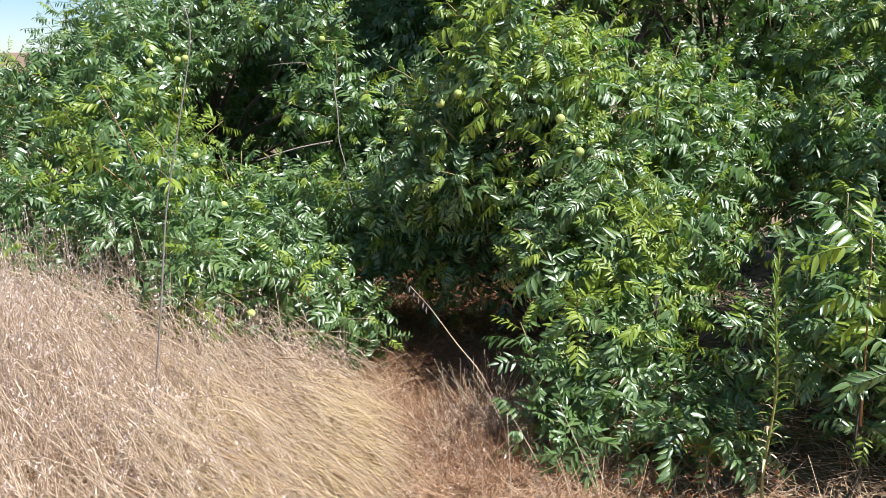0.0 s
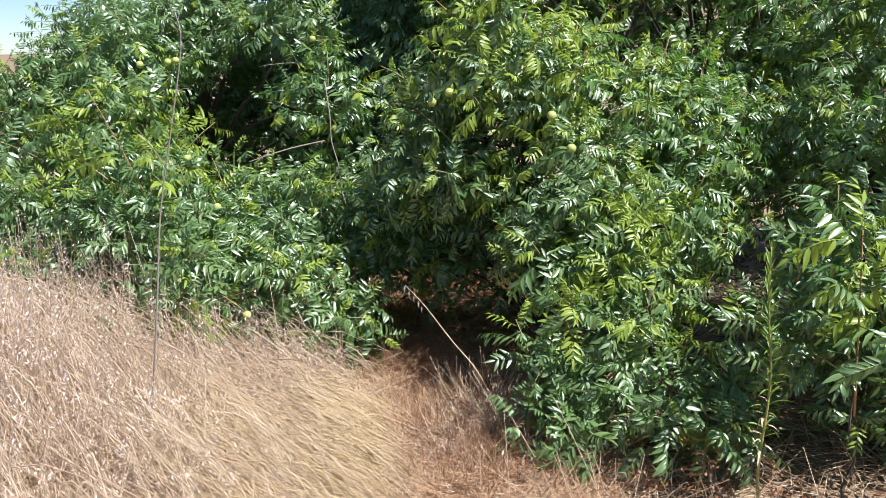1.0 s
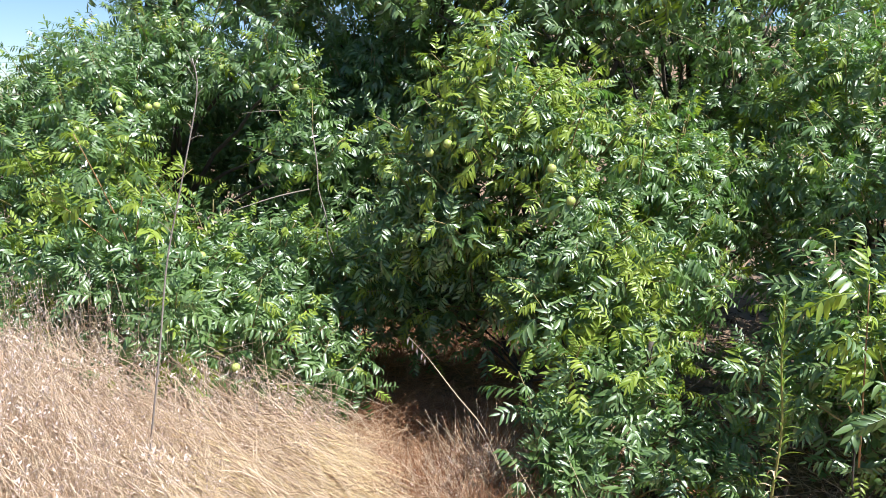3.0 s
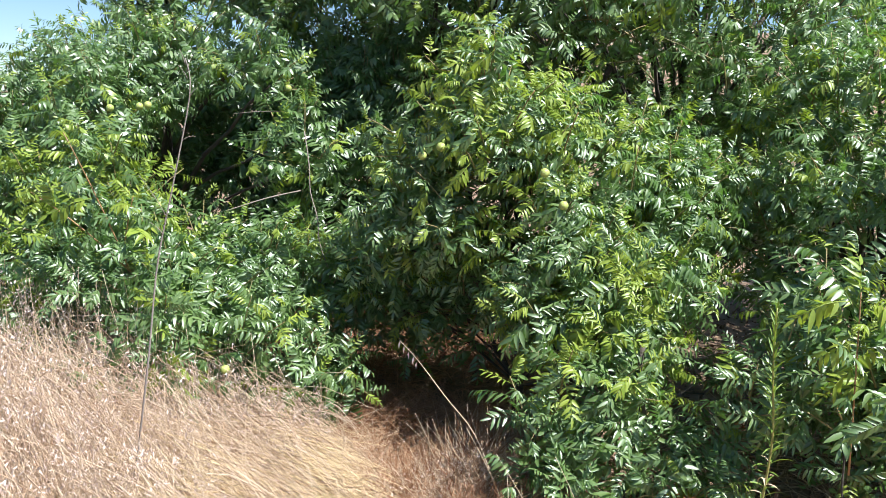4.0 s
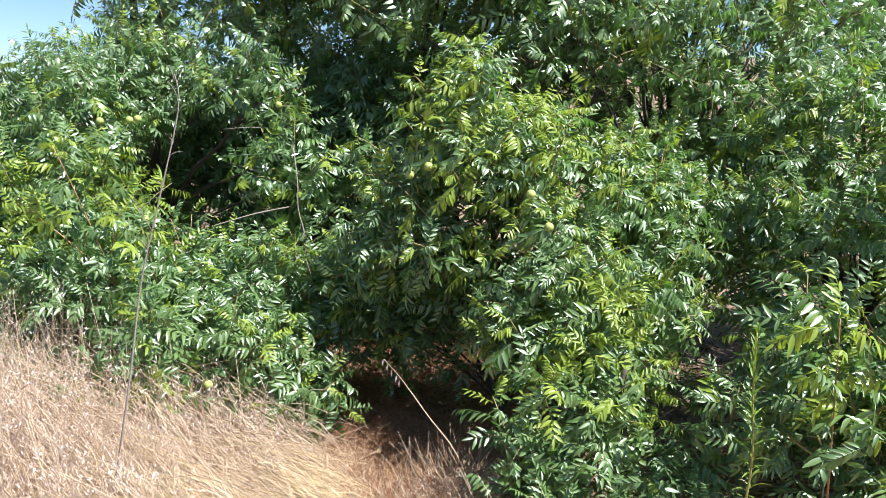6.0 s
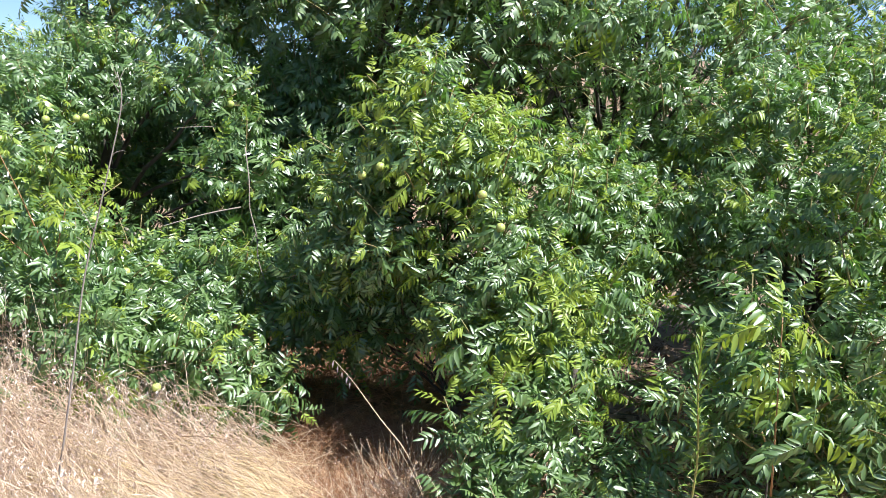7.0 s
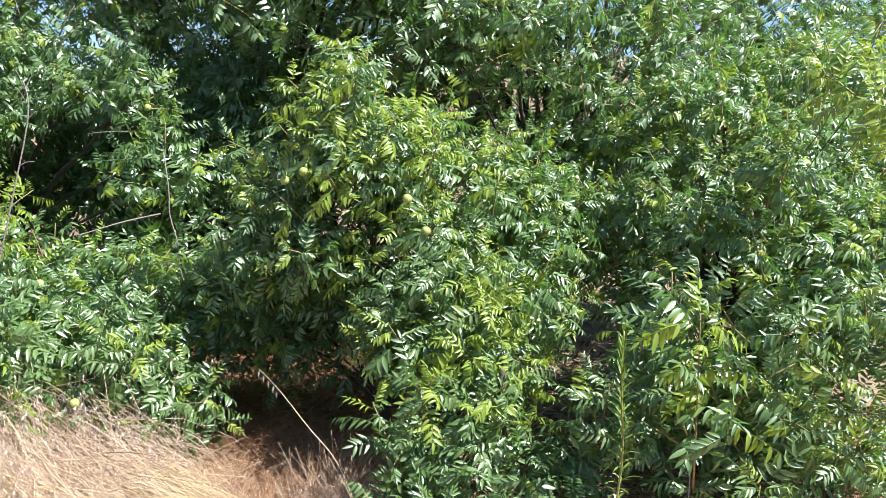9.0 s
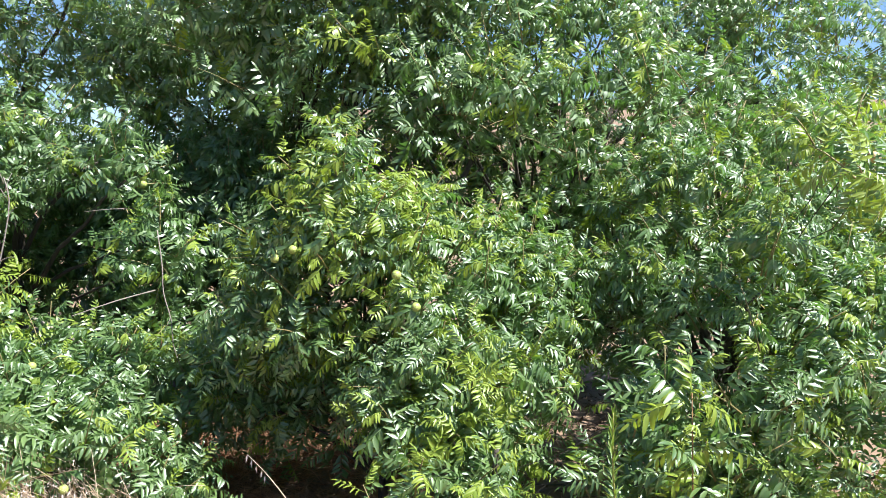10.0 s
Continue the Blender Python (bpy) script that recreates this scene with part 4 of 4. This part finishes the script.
stick("dead_branch", "bare pale dead twig reaching out of the tree", "dead branch", M_DEAD, [smooth_path([(-0.56, 4.25, 1.08), (-0.70, 4.0, 1.07), (-0.86, 3.85, 1.03)])], [(0.004, 0.002)], ["stem"])
stick("dead_branch", "short broken grey dead branch", "dead branch", M_DEAD, [smooth_path([(-0.86, 4.3, 0.78), (-0.95, 4.2, 0.88), (-1.11, 4.25, 0.96)])], [(0.006, 0.009)], ["stem"], 8)
stick("dead_branch", "thin level dead twig among leaves", "dead branch", M_DEAD, [bend((-0.6, 4.45, 1.46), (-0.9, 4.4, 1.45), 0.01, 6)], [(0.003, 0.0015)], ["stem"])


# ---- tall weed with narrow leaves ----
def blade_mesh(name, long, wide, droop, mat):
    V, F = [], []
    for i in range(6):
        s = i / 5
        h = wide * 0.5 * math.sin(math.pi * min(1, 0.12 + 0.88 * s)) + 0.0003
        x, z = long * s * (1 - 0.2 * droop * s), long * (0.25 * s - droop * s * s * 0.6)
        V += [(x, h, z + h * 0.4), (x, 0, z), (x, -h, z + h * 0.4)]
    for i in range(5):
        o = 3 * i
        F += [(o, o + 1, o + 4, o + 3), (o + 1, o + 2, o + 5, o + 4)]
    return mesh_of(name, V, np.array(F), [mat])


WEED = smooth_path([(1.05, 2.47, -0.02), (1.03, 2.46, 0.15), (1.03, 2.45, 0.27), (1.03, 2.42, 0.51), (0.99, 2.38, 0.75), (0.98, 2.37, 0.94)], 22)
weed = thing("tall_weed", WEED[0], "tall slender green weed with narrow leaves, dry below", "weed")
v, f = tubes([WEED - WEED[0]], [(0.006, 0.0022)], 7)
part("stem", mesh_of("stem", v, f, [M_WEEDSTEM]), weed)
GREEN_BLADE = [blade_mesh("blade", 0.06, 0.0055, d, M_WEED) for d in (0.1, 0.35, 0.7)]
DRY_BLADE = [blade_mesh("blade", 0.05, 0.004, d, M_LITTER) for d in (1.1, 1.6)]
for i in range(130):
    s = 0.24 + 0.76 * (i / 129) ** 0.62
    p = np.array([np.interp(s * 21, np.arange(22), WEED[:, k]) for k in range(3)])
    dry = s < 0.55 and GR.random() < 0.5
    ob = new("blade", DRY_BLADE[i % 2] if dry else GREEN_BLADE[int(min(2, max(0, (0.95 - s) * 6)))])
    ob.parent = weed
    size = np.interp(s, (0.2, 0.5, 0.7, 0.9, 1.0), (1.1, 1.35, 1.2, 0.85, 0.55)) * GR.uniform(0.65, 1.2)
    rise = np.interp(s, (0.2, 0.5, 0.8, 1.0), (5, 22, 40, 66)) + GR.normal(0, 11)
    ob.matrix_basis = Matrix.LocRotScale(Vector(p - WEED[0]), Euler((GR.normal(0, 0.25), -radians(rise), i * 2.4)), (size, size, size))


# ---- dried weeds and a bare limb ----
def dried_weed(x, y, tall, seed):
    rng = np.random.default_rng(seed)
    at = np.array((x, y, float(height(x, y)) - 0.01))
    ob = tagged(thing("dried_weed", at, "small brittle reddish-brown dried weed in leaf litter", "weed"), group="dried weeds")
    top = at + (rng.normal(0, 0.03), rng.normal(0, 0.03), tall)
    main = bend(at, top, 0.0, 6, 0.006, rng)
    v, f = tubes([main - at], [(0.0022, 0.0012)], 5)
    part("stem", mesh_of("stem", v, f, [M_STALK]), ob)
    for k in range(7):
        s = main[2 + k % 4]
        e = s + unit(rng.normal(0, 1, 3) + (0, 0, 0.6)) * rng.uniform(0.04, 0.1)
        v, f = tubes([bend(s, e, 0.004, 4) - at], [(0.0012, 0.0006)], 4)
        twig = part("side_twig", mesh_of("side_twig", v, f, [M_STALK]), ob)
        tips = e + rng.normal(0, 0.012, (9, 3))
        v, f = flakes(tips - at, rng.normal(0, 1, (9, 3)), rng.uniform(0.012, 0.024, 9), rng.uniform(0.003, 0.006, 9))
        part("seed_head", mesh_of("seed_head", v, f, [M_DEADLEAF]), twig, "crumpled pinkish-brown seed head", kind="stuff")


for n, (x, y, tall) in enumerate([(0.62, 2.58, 0.14), (0.78, 2.55, 0.18), (0.92, 2.52, 0.2), (0.98, 2.6, 0.15), (1.12, 2.5, 0.12), (0.35, 2.55, 0.12), (1.3, 3.25, 0.45), (1.38, 3.3, 0.5), (1.9, 2.4, 0.3), (2.0, 2.42, 0.28)]):
    dried_weed(x, y, tall, 70 + n)
at = np.array(back_right.location)
for p, q, r in (((1.05, 5.05, 1.35), (1.26, 4.9, 1.9), 0.02), ((1.15, 4.98, 1.6), (1.35, 4.95, 1.72), 0.009)):
    v, f = tubes([bend(p, q, 0.02, 7) - at], [(r, r * 0.7)], 8)
    part("branch", mesh_of("branch", v, f, [M_BARK]), back_right)
